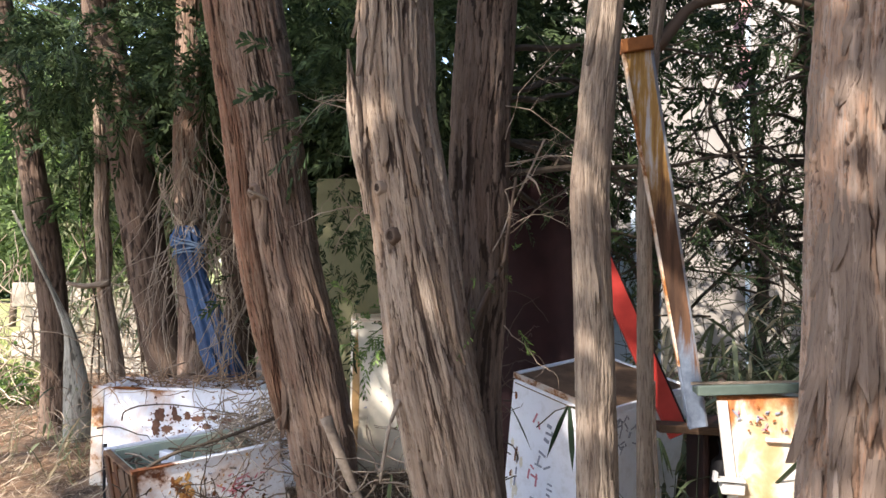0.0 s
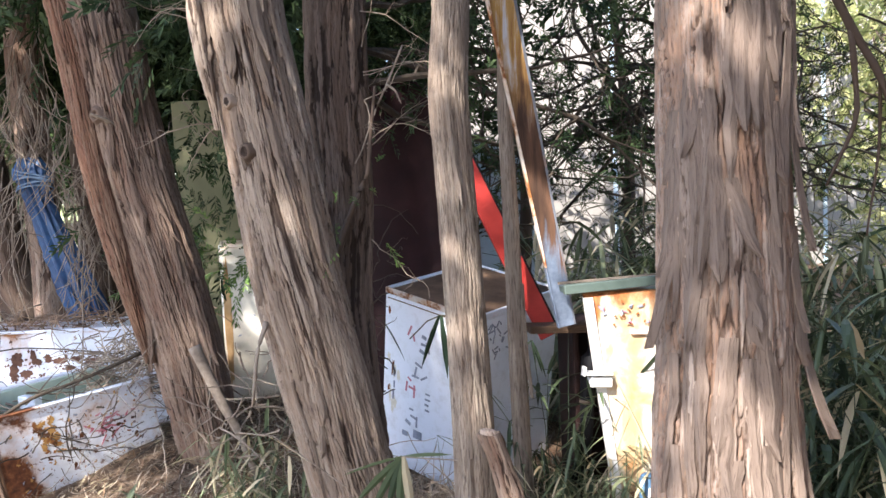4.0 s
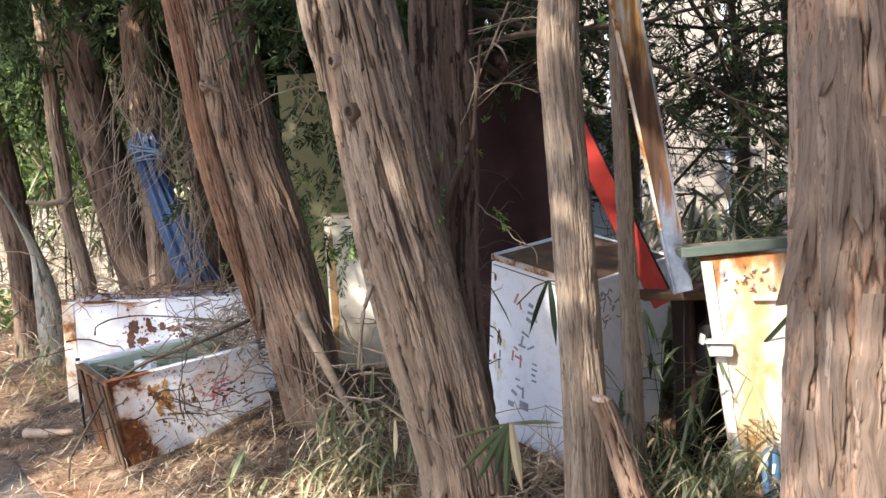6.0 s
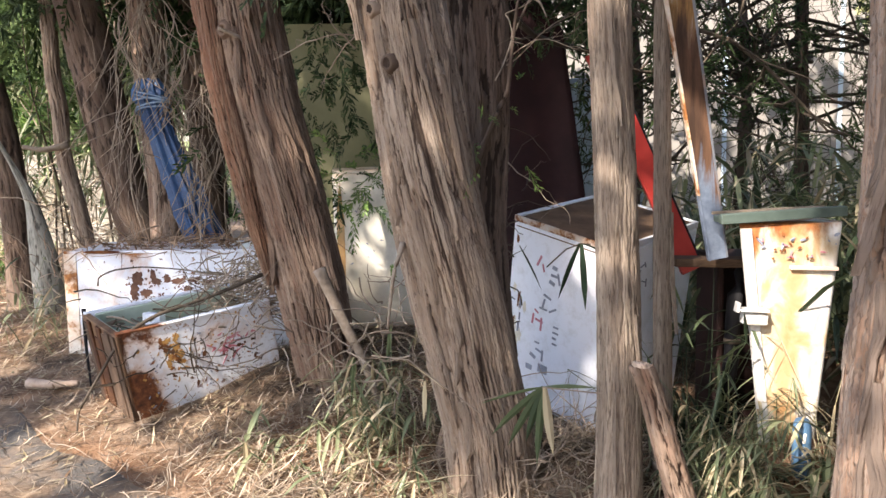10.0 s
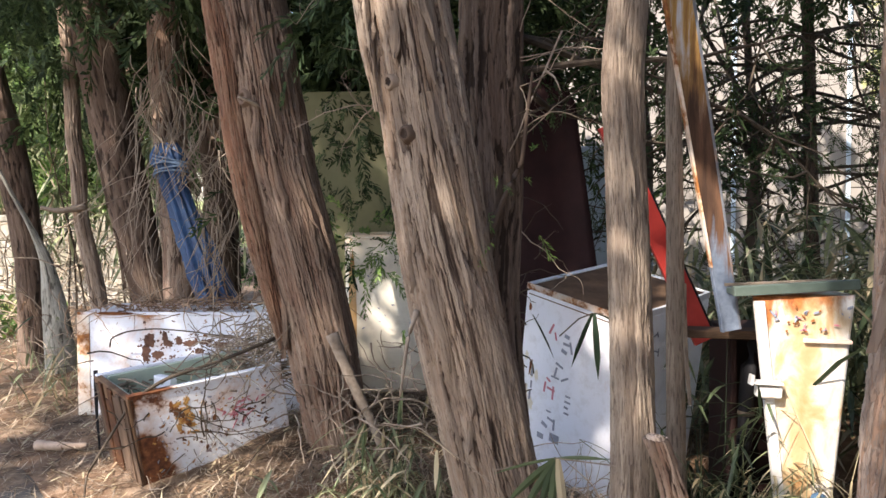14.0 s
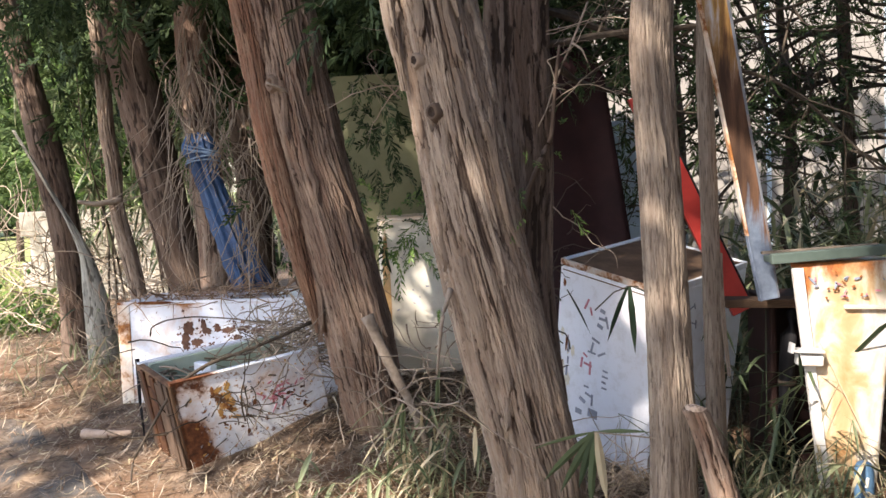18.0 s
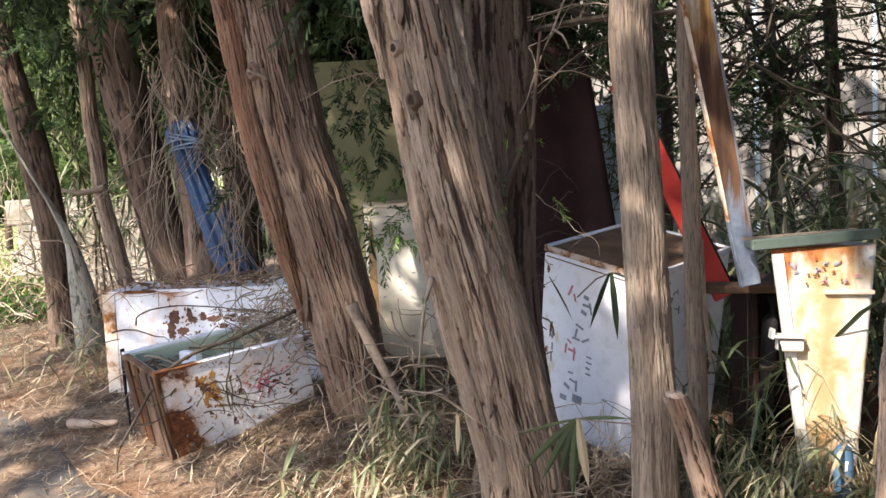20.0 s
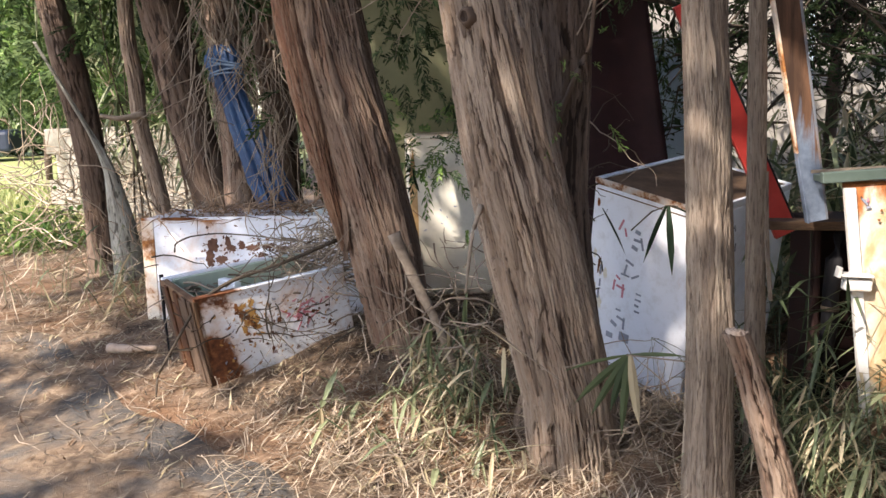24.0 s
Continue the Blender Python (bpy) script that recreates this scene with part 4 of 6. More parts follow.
crown(back_trees[6][0], (6.0, 8.4, 3.9), (0.6, 0.4, 0.5), 220, SHRUB, 121, 0.26, 0.02, 16)
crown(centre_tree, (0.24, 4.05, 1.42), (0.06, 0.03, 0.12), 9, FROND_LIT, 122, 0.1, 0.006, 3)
# right background: boughs over the bright house
for k in range(16):
    g = np.random.default_rng(200 + k)
    bough(back_trees[6][0], (3.28 + g.normal() * 0.05, 8.0, g.uniform(1.0, 3.2)), (-1.0 + g.normal() * 0.3, -0.45 + g.normal() * 0.35, g.normal() * 0.15), g.uniform(1.5, 2.6), 200 + k, radius=0.022, twigs=13, leaves=3, flen=0.15)
for k in range(7):
    g = np.random.default_rng(240 + k)
    bough(centre_tree, (0.25, 4.45, g.uniform(1.9, 3.0)), (1.0, 0.8 + g.normal() * 0.3, g.normal() * 0.12), g.uniform(1.2, 2.2), 240 + k, radius=0.02, twigs=11, leaves=4, flen=0.16)
for k in range(6):
    g = np.random.default_rng(260 + k)
    bough(right_tree, (1.4, 2.7, g.uniform(2.4, 2.9)), (1.0, 1.4 + g.normal() * 0.3, -0.15 + g.normal() * 0.1), g.uniform(1.4, 2.0), 260 + k, radius=0.02, twigs=10, leaves=3, flen=0.16)
for pts, rad in (([(1.5, 2.75, 2.95), (1.9, 3.25, 2.6), (1.97, 3.3, 2.31), (2.12, 3.3, 2.01), (2.24, 3.3, 1.83), (2.36, 3.3, 1.48)], 0.026), ([(2.12, 3.3, 2.01), (2.16, 3.32, 1.67), (2.04, 3.35, 1.41)], 0.014), ([(1.95, 3.28, 2.4), (2.12, 3.4, 2.33), (2.4, 3.5, 2.3)], 0.012), ([(2.24, 3.3, 1.83), (2.3, 3.4, 1.55), (2.24, 3.4, 1.2)], 0.009)):
    limb(pts, rad, BARK_DARK, right_tree, "branch", "dark drooping side branch")
for k in range(14):
    g = np.random.default_rng(220 + k)
    bough(back_trees[6][0], (3.3 + g.normal() * 0.05, 8.0, g.uniform(0.9, 3.6)), (1.0 + g.normal() * 0.3, -0.3 + g.normal() * 0.35, g.normal() * 0.2), g.uniform(1.4, 2.4), 220 + k, radius=0.018, twigs=13, leaves=3, flen=0.15)
for k in range(40):
    g = np.random.default_rng(320 + k)
    x0 = g.uniform(1.2, 5.6)
    bough(back_trees[6][0], (x0, g.uniform(6.6, 8.2), g.uniform(0.9, 3.4)), (g.normal(), -0.2 + g.normal() * 0.3, 0.3 + g.normal() * 0.6), g.uniform(0.8, 1.8), 320 + k, radius=0.012, twigs=14, leaves=1, flen=0.12)
for k in range(7):
    g = np.random.default_rng(360 + k)
    bough(centre_tree, (-0.36, 3.95, g.uniform(1.7, 2.3)), (-0.7 + g.normal() * 0.2, -0.2 + g.normal() * 0.3, 0.1 + g.normal() * 0.5), g.uniform(0.2, 0.4), 360 + k, TWIG, FROND, 0.0035, 6, 0)
# bare twigs in front of the second stem
for k in range(9):
    g = np.random.default_rng(280 + k)
    bough(centre_tree, (0.28, 4.2, g.uniform(1.2, 2.3)), (0.6 + g.normal() * 0.3, -0.4 + g.normal() * 0.3, g.normal() * 0.5), g.uniform(0.25, 0.6), 280 + k, TWIG, FROND, 0.003, 7, 0)

# ---- unseen high canopy, added to shade the lane edge ----
# sunlit spots: points and radii that the added fronds leave clear
GAPS = [((1.4, 3.65, 0.7), 0.12), ((1.34, 3.68, 0.3), 0.07), ((1.47, 3.65, 0.88), 0.1), ((-2.22, 5.72, 0.45), 0.12), ((0.56, 3.42, 1.86), 0.09), ((1.22, 2.36, 1.5), 0.0), ((1.34, 2.36, 1.05), 0.02), ((-2.1, 4.65, -0.08), 0.12), ((-2.1, 4.1, -0.1), 0.16), ((-1.6, 3.7, -0.15), 0.1), ((-2.9, 6.2, 0.05), 0.2), ((-1.75, 4.45, -0.1), 0.08), ((-1.05, 3.7, -0.1), 0.15), ((-0.75, 3.5, -0.1), 0.1), ((-2.6, 5.0, 0), 0.12), ((-1.3, 4.9, 0.25), 0.08), ((-1.12, 5.02, 0.2), 0.05), ((-0.5, 4.2, 0.1), 0.1), ((-0.2, 3.6, 0.05), 0.08), ((-0.45, 3.9, 0.1), 0.07), ((0.5, 3.6, -0.1), 0.08),
        ((-1.42, 4.72, 0.12), 0.12), ((0.8, 5.4, 1.4), -0.02), ((-0.5, 6.1, 0.7), 0.05), ((0.88, 3.75, 2.1), 0.1), ((-2.9, 5.4, 0.0), 0.25), ((-0.3, 3.35, 0.0), 0.1), ((-0.93, 3.82, -0.1), 0.24), ((0.48, 4.4, 0.5), -0.09), ((-0.72, 4.65, 0.1), 0.0), ((-0.45, 4.0, 0.05), 0.05), ((-1.3, 4.86, 0.26), 0.07), ((-1.05, 5.02, 0.3), 0.05), ((-0.7, 4.85, 0.9), -0.04), ((-0.15, 3.72, 1.2), -0.04), ((0.05, 3.75, 0.5), -0.05), ((1.15, 2.38, 1.9), 0.02), ((1.3, 2.36, 2.3), 0.02), ((1.1, 2.4, 0.7), -0.02), ((-1.32, 3.62, -0.1), 0.22), ((-2.35, 4.55, -0.1), 0.12), ((0.9, 3.15, -0.1), 0.25), ((-1.78, 4.92, -0.1), 0.12), ((-1.5, 4.72, -0.05), 0.14), ((-1.15, 4.5, -0.05), 0.12)]

CANOPY = 820


def canopy(parent, count, lo, hi, near, far, seed, length=0.5, width=0.055):
    g = np.random.default_rng(seed)
    q = Soup()
    made = 0
    to = np.array(SUN_TO)
    while made < count:
        made += 1
        at = np.array([g.uniform(lo[0], hi[0]), g.uniform(lo[1], hi[1]), 0.9]) + to * g.uniform(near, far)
        if any(np.linalg.norm(np.cross(at - np.array(c), to)) < r + 0.16 for c, r in GAPS):
            continue
        frond(q, at, g.normal(size=3) + np.array([0, 0, -0.3]), length * g.uniform(0.6, 1.2), g, width, 6)
    return part("crown", q, FROND, parent, "unseen crown overhead, added to cast dappled shade")


for label, (tx, ty), lo, hi, seed in (("unseen cypress added to dapple the sunlight", (-5.0, -3.2), (-3.8, 2.2), (0.6, 8.4), 301), ("unseen cypress added to dapple the sunlight", (-2.4, -3.6), (0.0, 2.0), (3.4, 7.0), 302)):
    e = thing("cypress_tree", label, "tree", "trees along the lane", at=(tx, ty, -0.2))
    me, _ = stem([(tx, ty, -0.3), (tx, ty, 2.0), (tx + 0.1, ty, 5.0)], [0.24, 0.2, 0.14], seg=40, rings=40, ridges=14, depth=0.02, seed=seed, top=8.5)
    part("trunk", me, BARK, e)
    canopy(e, CANOPY if seed == 302 else CANOPY * 2, lo, hi, 8.0, 11.0, seed)


# ---- discarded things ----
def unit(v):
    v = np.array(v, float)
    return v / np.linalg.norm(v)


def daub(m, x, z, w, h, tilt=0.0, wob=0.25, seed=0, lift=0.0):
    """A thin irregular patch of paint or print on the plane y = 0 of the frame m, facing -y."""
    g = np.random.default_rng(seed)
    k = 9 if max(w, h) < 0.035 else 26
    th = np.linspace(0, 2 * np.pi, k, endpoint=False)
    r = 1 + g.normal(size=k) * wob * (1 if k == 9 else 0.55) + (0 if k == 9 else wob * 0.8 * np.sin(3 * th + seed) * np.sin(5 * th + 2 * seed))
    a, b = np.cos(th) * r * w / 2, np.sin(th) * r * h / 2
    c, s = math.cos(tilt), math.sin(tilt)
    bm = bmesh.new()
    top = [bm.verts.new((x + a[i] * c - b[i] * s, -0.0009 - lift, z + a[i] * s + b[i] * c)) for i in range(k)]
    low = [bm.verts.new((q.co.x, 0.001, q.co.z)) for q in top]
    bm.faces.new(top)
    for i in range(k):
        bm.faces.new((top[i], low[i], low[(i + 1) % k], top[(i + 1) % k]))
    bmesh.ops.recalc_face_normals(bm, faces=bm.faces)
    bmesh.ops.transform(bm, matrix=m, verts=bm.verts)
    return bm


def bar(m, x, z, w, h, tilt=0.0):
    b = block(Matrix(), (-w / 2, w / 2), (-0.0025, 0.001), (-h / 2, h / 2), 0)
    bmesh.ops.transform(b, matrix=m @ pose(x, 0, z, 0, degrees_of(tilt), 0), verts=b.verts)
    return b


def degrees_of(a):
    return a * 180 / math.pi


# white washing machine, sunk towards the lane at one corner
top_corner = np.array((0.753, 4.15, 0.853))
along_left = unit((-0.40, 0.45, 0.122))
across = np.array((0.45, 0.33, 0.04))
up = unit(np.cross(across, along_left))
across = unit(np.cross(along_left, up))
washer_frame = frame_of(top_corner, -along_left, across, up)
W, D, H = 0.615, 0.69, 0.97
washer = thing("washing_machine", "old white washing machine with a rusted top, sunk at one corner", "washing machine", at=tuple(top_corner - up * H))
body = part("body", block(washer_frame, (-W, 0), (0, D), (-H, -0.03), 0.012, 3), WHITE_SHEET, washer)
for nm, x, y in (("top_rim", (-W, 0), (0, 0.01)), ("top_rim", (-W, 0), (D - 0.02, D)), ("top_rim", (-W, -W + 0.03), (0.014, D - 0.02)), ("top_rim", (-0.014, 0), (0.014, D - 0.02))):
    part(nm, block(washer_frame, x, y, (-0.032, 0.0), 0.003), RIM if y[0] == 0 else WHITE_RUSTED, washer)
part("top_plate", block(washer_frame, (-W + 0.03, -0.014), (0.014, D - 0.02), (-0.032, -0.006), 0.002), TOP_RUST, washer, "brown rusted recessed top")
part("front_seam", block(washer_frame, (-W + 0.02, -0.02), (-0.003, 0.001), (-0.055, -0.05), 0.001), TOP_RUST, body)
face = washer_frame
for x, z, w, h, t, mat in ((-0.43, -0.19, 0.012, 0.06, 0.4, INK_RED), (-0.4, -0.22, 0.01, 0.04, -0.3, INK_RED), (-0.44, -0.5, 0.012, 0.055, 0.1, INK_RED), (-0.4, -0.5, 0.05, 0.012, 0.1, INK_RED), (-0.385, -0.515, 0.012, 0.07, 0, INK_RED), (-0.42, -0.455, 0.03, 0.01, 0.5, INK_RED),
                           (-0.33, -0.2, 0.03, 0.02, 0.2, INK_BLUE), (-0.33, -0.24, 0.04, 0.014, 0, INK_BLUE), (-0.34, -0.28, 0.035, 0.02, 0.3, INK_BLUE), (-0.3, -0.25, 0.012, 0.06, -0.3, INK_BLUE), (-0.36, -0.36, 0.05, 0.012, 0.3, INK_BLUE), (-0.38, -0.4, 0.012, 0.05, 0.2, INK_BLUE), (-0.32, -0.42, 0.05, 0.012, -0.6, INK_BLUE), (-0.38, -0.43, 0.05, 0.01, 0, INK_BLUE),
                           (-0.29, -0.5, 0.03, 0.01, 0, INK_BLUE), (-0.29, -0.53, 0.035, 0.01, 0, INK_BLUE), (-0.295, -0.56, 0.025, 0.012, 0.1, INK_BLUE), (-0.29, -0.59, 0.03, 0.01, 0, INK_BLUE), (-0.53, -0.45, 0.012, 0.05, 0, INK_BLUE), (-0.53, -0.52, 0.01, 0.04, 0, INK_BLUE), (-0.535, -0.58, 0.012, 0.05, 0, INK_BLUE),
                           (-0.4, -0.62, 0.03, 0.01, 0, INK_BLUE), (-0.38, -0.66, 0.05, 0.012, 0.2, INK_BLUE), (-0.36, -0.68, 0.012, 0.06, 0, INK_BLUE), (-0.42, -0.7, 0.04, 0.02, 0.4, INK_BLUE), (-0.35, -0.75, 0.06, 0.05, 0, INK_BLUE), (-0.44, -0.77, 0.04, 0.03, 0, INK_BLUE)):
    part("print_bar", bar(face, x, z, *((w * 1.0, h * 0.9) if w > h else (w * 0.9, h * 1.0)), t), mat, body)
side_frame = frame_of(top_corner, across, along_left, up)
for k in range(26):
    g = np.random.default_rng(700 + k)
    part("print_bar", bar(side_frame, g.uniform(0.05, 0.3), -g.uniform(0.06, 0.24), g.uniform(0.01, 0.05), 0.007, g.uniform(-1.5, 1.5)), INK_BLUE, body)
for k in range(9):
    g = np.random.default_rng(740 + k)
    part("rust_patch", daub(washer_frame, -W + g.uniform(0.02, 0.12), -g.uniform(0.1, 0.7), 0.02, g.uniform(0.03, 0.09), 0, 0.3, 740 + k), RUSTY if k % 3 == 0 else CREAM, body)

# rust-streaked tapering tub beside the thick tree
bin_at = (1.36, 3.82, 0.0)
tub = thing("metal_bin", "tapering white metal bin streaked with orange rust", "bin", at=bin_at)


def rounded(cx, cy, hx, hy, r, z, per=5):
    pts = []
    for sx, sy, a0 in ((1, 1, 0), (-1, 1, 90), (-1, -1, 180), (1, -1, 270)):
        for k in range(per):
            a = radians(a0 + 90 * k / (per - 1))
            shrink = 1.0 if sy < 0 else 0.62
            pts.append((cx + (sx * (hx - r) + r * math.cos(a)) * shrink + (0.05 if sy > 0 else 0.0), cy + sy * (hy - r) + r * math.sin(a), z))
    return pts


rings = []
for t in np.linspace(0, 1, 14):
    z = -0.13 + 1.13 * t
    hx = 0.088 + 0.116 * t
    rings.append(rounded(1.385 - 0.048 * t, 3.83 + 0.0 * t, hx, 0.10 + 0.08 * t, 0.03, z))
q = Soup()
k = 20
q.add(np.concatenate([np.array(r) for r in rings]), [[i * k + j, i * k + (j + 1) % k, (i + 1) * k + (j + 1) % k, (i + 1) * k + j] for i in range(13) for j in range(k)] + [list(range(k))[::-1], [13 * k + j for j in range(k)]])
tub_body = part("body", q, BIN_PAINT, tub, "", True)
tub_face = frame_of((1.337, 3.648, 1.0), (1, 0, 0), (0, 1, 0), (0, 0, 1))
q = Soup()
q.add([(1.128, 3.642, 0.985), (1.168, 3.640, 0.985), (1.32, 3.72, -0.13), (1.285, 3.722, -0.13), (1.128, 3.66, 0.985), (1.168, 3.66, 0.985), (1.32, 3.75, -0.13), (1.285, 3.75, -0.13)], [[0, 3, 2, 1], [4, 5, 6, 7], [0, 4, 7, 3], [1, 2, 6, 5], [0, 1, 5, 4], [3, 7, 6, 2]])
part("edge_flange", q, DIRTY_WHITE, tub, "white folded edge")
clip = part("bracket", block(pose(1.205, 3.66, 0.63, 0, 4, 0), (-0.06, 0.038), (-0.025, 0.03), (-0.03, 0.018), 0.008, 2), DIRTY_WHITE, tub, "white projecting bracket")
part("bracket_lip", block(pose(1.20, 3.65, 0.66, 0, 4, 0), (-0.074, 0.04), (-0.03, 0.035), (-0.005, 0.005), 0.003), DIRTY_WHITE, clip)
part("bracket_lip", block(pose(1.12, 3.65, 0.665, 0, 10, 0), (-0.006, 0.006), (-0.02, 0.02), (-0.01, 0.03), 0.003), DIRTY_WHITE, clip)
part("name_bar", block(pose(1.42, 3.648, 0.82, 4, 3, 0), (-0.09, 0.1), (-0.003, 0.02), (-0.007, 0.007), 0.002), plain("faded_pink_trim", (0.5, 0.36, 0.3), (0.66, 0.5, 0.42), 30, 0.6), tub_body, "faded reddish trim strip")
for kk in range(30):
    g = np.random.default_rng(780 + kk)
    part("print_bar", daub(tub_face, g.uniform(-0.15, 0.17), -g.uniform(0.04, 0.15), g.uniform(0.008, 0.03), g.uniform(0.005, 0.012), g.uniform(-1.5, 1.5), 0.25, 780 + kk), (RUSTY, INK_BLUE, INK_BLUE, RUSTY, INK_RED)[kk % 5], tub_body)
board = thing("lid_board", "grey-green metal edging lying across the bin", "board", at=(1.29, 3.8, 1.0))
part("edge_rail", block(pose(1.29, 3.64, 1.037, 0, -2.4, 0), (-0.245, 0.25), (-0.012, 0.02), (-0.022, 0.018), 0.004), GREEN_TRIM, board)
part("top_panel", block(pose(1.29, 3.83, 1.047, 0, -2.4, 0), (-0.24, 0.245), (-0.165, -0.09), (-0.03, -0.005), 0.004), GREEN_TRIM, board)
part("pale_edge", block(pose(1.27, 3.76, 1.045, 0, -1.5, 1), (-0.22, 0.24), (-0.006, 0.006), (-0.006, 0.006), 0.002), TWIG, board, "pale rear edge")

# leaning channel beam
beam_low, beam_high = np.array((1.094, 3.8, 0.845)), np.array((0.816, 3.8, 2.52))
bw = unit(beam_high - beam_low)
bu = unit(np.cross(bw, (0, -1.0, 0)))
bu = bu if bu[0] > 0 else -bu
bv = unit(np.cross(bw, bu))
bf = frame_of(beam_low, bu, bv, bw)
L = float(np.linalg.norm(beam_high - beam_low))
beam = thing("steel_beam", "leaning steel channel with blue-grey paint and yellow rust", "beam", at=tuple(beam_low))


def tapered(x, y, z, bevel=0.002):
    """A beam piece that widens towards the beam's upper end."""
    b = block(Matrix(), x, y, z, bevel)
    for q in b.verts:
        q.co.x *= 0.8 + 0.55 * q.co.z / L
    bmesh.ops.transform(b, matrix=bf, verts=b.verts)
    return b


part("web", tapered((-0.042, 0.042), (-0.006, 0.006), (0, L - 0.06)), WEB_PAINT, beam)
part("flange", tapered((-0.05, -0.041), (-0.014, 0.02), (0, 0.16 * L)), WEB_PAINT, beam)
part("flange", tapered((-0.05, -0.041), (-0.014, 0.02), (0.16 * L, L - 0.06)), RUST_EDGE, beam, "paler chipped edge")
# side turned from the light, coloured darker
part("flange", tapered((0.041, 0.052), (-0.006, 0.05), (0, L - 0.06)), BEAM_SHADE_PAINT, beam)
part("end_cap", block(bf, (-0.07, 0.07), (-0.03, 0.03), (L - 0.06, L), 0.006), RUSTY, beam, "brown rusted end cap")

# red bar
rb0, rb1 = np.array((1.11, 4.17, 0.74)), np.array((0.67, 4.17, 1.72))
rw = unit(rb1 - rb0)
ru = unit(np.cross(rw, (0, 1.0, 0)))
rv = unit(np.cross(rw, ru))
rf = frame_of(rb0, ru, rv, rw)
rl = float(np.linalg.norm(rb1 - rb0))
red = thing("red_bar", "leaning bar of red painted metal", "metal bar", at=tuple(rb0))
part("flat", block(rf, (-0.045, 0.045), (-0.008, 0.008), (0, rl), 0.003), RED, red)
part("fold", block(rf, (0.042, 0.052), (-0.022, 0.01), (0, rl), 0.003), RED, red)
# shadow along the bar's right edge, put in as a black fold
part("fold", block(rf, (-0.052, -0.042), (-0.022, 0.01), (0, rl), 0.003), BLACK, red, "fold of the red bar, coloured black for its shadow side")

# maroon sheet
maroon = thing("metal_sheet", "large dark maroon rusted metal sheet standing on edge", "metal sheet", at=(0.55, 5.4, 0))
q = Soup()
nx, nz = 16, 24
V = []
for layer in (0.0, 0.03):
    for i in range(nx):
        for j in range(nz):
            s, t = i / (nx - 1), j / (nz - 1)
            l, r = 0.02 + 0.25 * t, 1.0 - 0.25 * t
            topz = 2.17 - 0.05 * s - 0.9 * max(0, s - 0.82)
            V.append((l + (r - l) * s, 5.38 + layer + 0.1 * t + 0.05 * math.sin(3 * s) + 0.09 * abs(s - 0.62) + 0.02 * math.sin(9 * s + 2 * t) + 0.003 * noise.noise(Vector((s * 6, t * 8, 0))), -0.03 + (topz + 0.03) * t))
o = nx * nz
F = []
for i in range(nx - 1):
    for j in range(nz - 1):
        a = i * nz + j
        F += [[a, a + nz, a + nz + 1, a + 1], [o + a, o + a + 1, o + a + nz + 1, o + a + nz]]
for i in range(nx - 1):
    a = i * nz + nz - 1
    F.append([a, a + nz, o + a + nz, o + a])
for j in range(nz - 1):
    F += [[j, j + 1, o + j + 1, o + j], [(nx - 1) * nz + j, o + (nx - 1) * nz + j, o + (nx - 1) * nz + j + 1, (nx - 1) * nz + j + 1]]
q.add(V, F)
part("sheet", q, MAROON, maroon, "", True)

# plank, rusty carcass and hose between the washer and the bin
plank = thing("wooden_plank", "weathered brown plank resting on the rusty carcass", "plank", at=(1.12, 4.0, 0.78))
part("board", block(pose(1.16, 4.02, 0.80, 0, 3, 4), (-0.2, 0.2), (-0.06, 0.06), (-0.018, 0.018), 0.004), plain("old_brown_wood", (0.035, 0.022, 0.015), (0.11, 0.07, 0.045), 18, 0.9, 0, 0.4, (1, 8, 8)), plank)
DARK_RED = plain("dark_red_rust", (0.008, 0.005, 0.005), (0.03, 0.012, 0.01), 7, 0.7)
carcass = thing("rusty_carcass", "dark red rusted appliance carcass", "appliance", at=(1.36, 4.25, 0))
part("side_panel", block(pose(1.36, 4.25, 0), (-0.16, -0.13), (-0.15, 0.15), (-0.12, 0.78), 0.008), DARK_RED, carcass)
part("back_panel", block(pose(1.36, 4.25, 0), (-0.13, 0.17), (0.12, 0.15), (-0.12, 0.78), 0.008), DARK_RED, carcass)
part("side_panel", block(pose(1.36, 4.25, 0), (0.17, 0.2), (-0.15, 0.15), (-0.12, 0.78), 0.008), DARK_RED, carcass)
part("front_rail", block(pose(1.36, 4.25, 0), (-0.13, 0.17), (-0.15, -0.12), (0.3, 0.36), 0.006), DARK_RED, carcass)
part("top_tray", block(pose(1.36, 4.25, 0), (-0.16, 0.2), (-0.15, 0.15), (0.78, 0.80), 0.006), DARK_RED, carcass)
hose = thing("rubber_hose", "black rubber drain hose hanging down", "hose", at=(1.2, 4.0, 0.1))
q = Soup()
q.tube([(1.3, 4.03, 0.77), (1.265, 4.0, 0.74), (1.235, 3.98, 0.66), (1.222, 3.97, 0.52), (1.22, 3.97, 0.38), (1.2, 3.98, 0.2), (1.16, 4.0, 0.06)], 0.033, 12)
part("pipe", q, BLACK, hose, "", True)
q = Soup()
q.tube([(1.221, 3.97, 0.47), (1.221, 3.97, 0.45)], 0.037, 12)
part("collar", q, TWIG_DARK, hose, "grey collar", True)
jug = thing("plastic_jug", "round-topped blue plastic container at the foot of the bin", "container", at=(1.345, 3.54, -0.02))
q = Soup()
prof = [(0.034, -0.06), (0.036, -0.02), (0.036, 0.2), (0.033, 0.228), (0.026, 0.244), (0.015, 0.251), (0.0, 0.253)]
k = 18
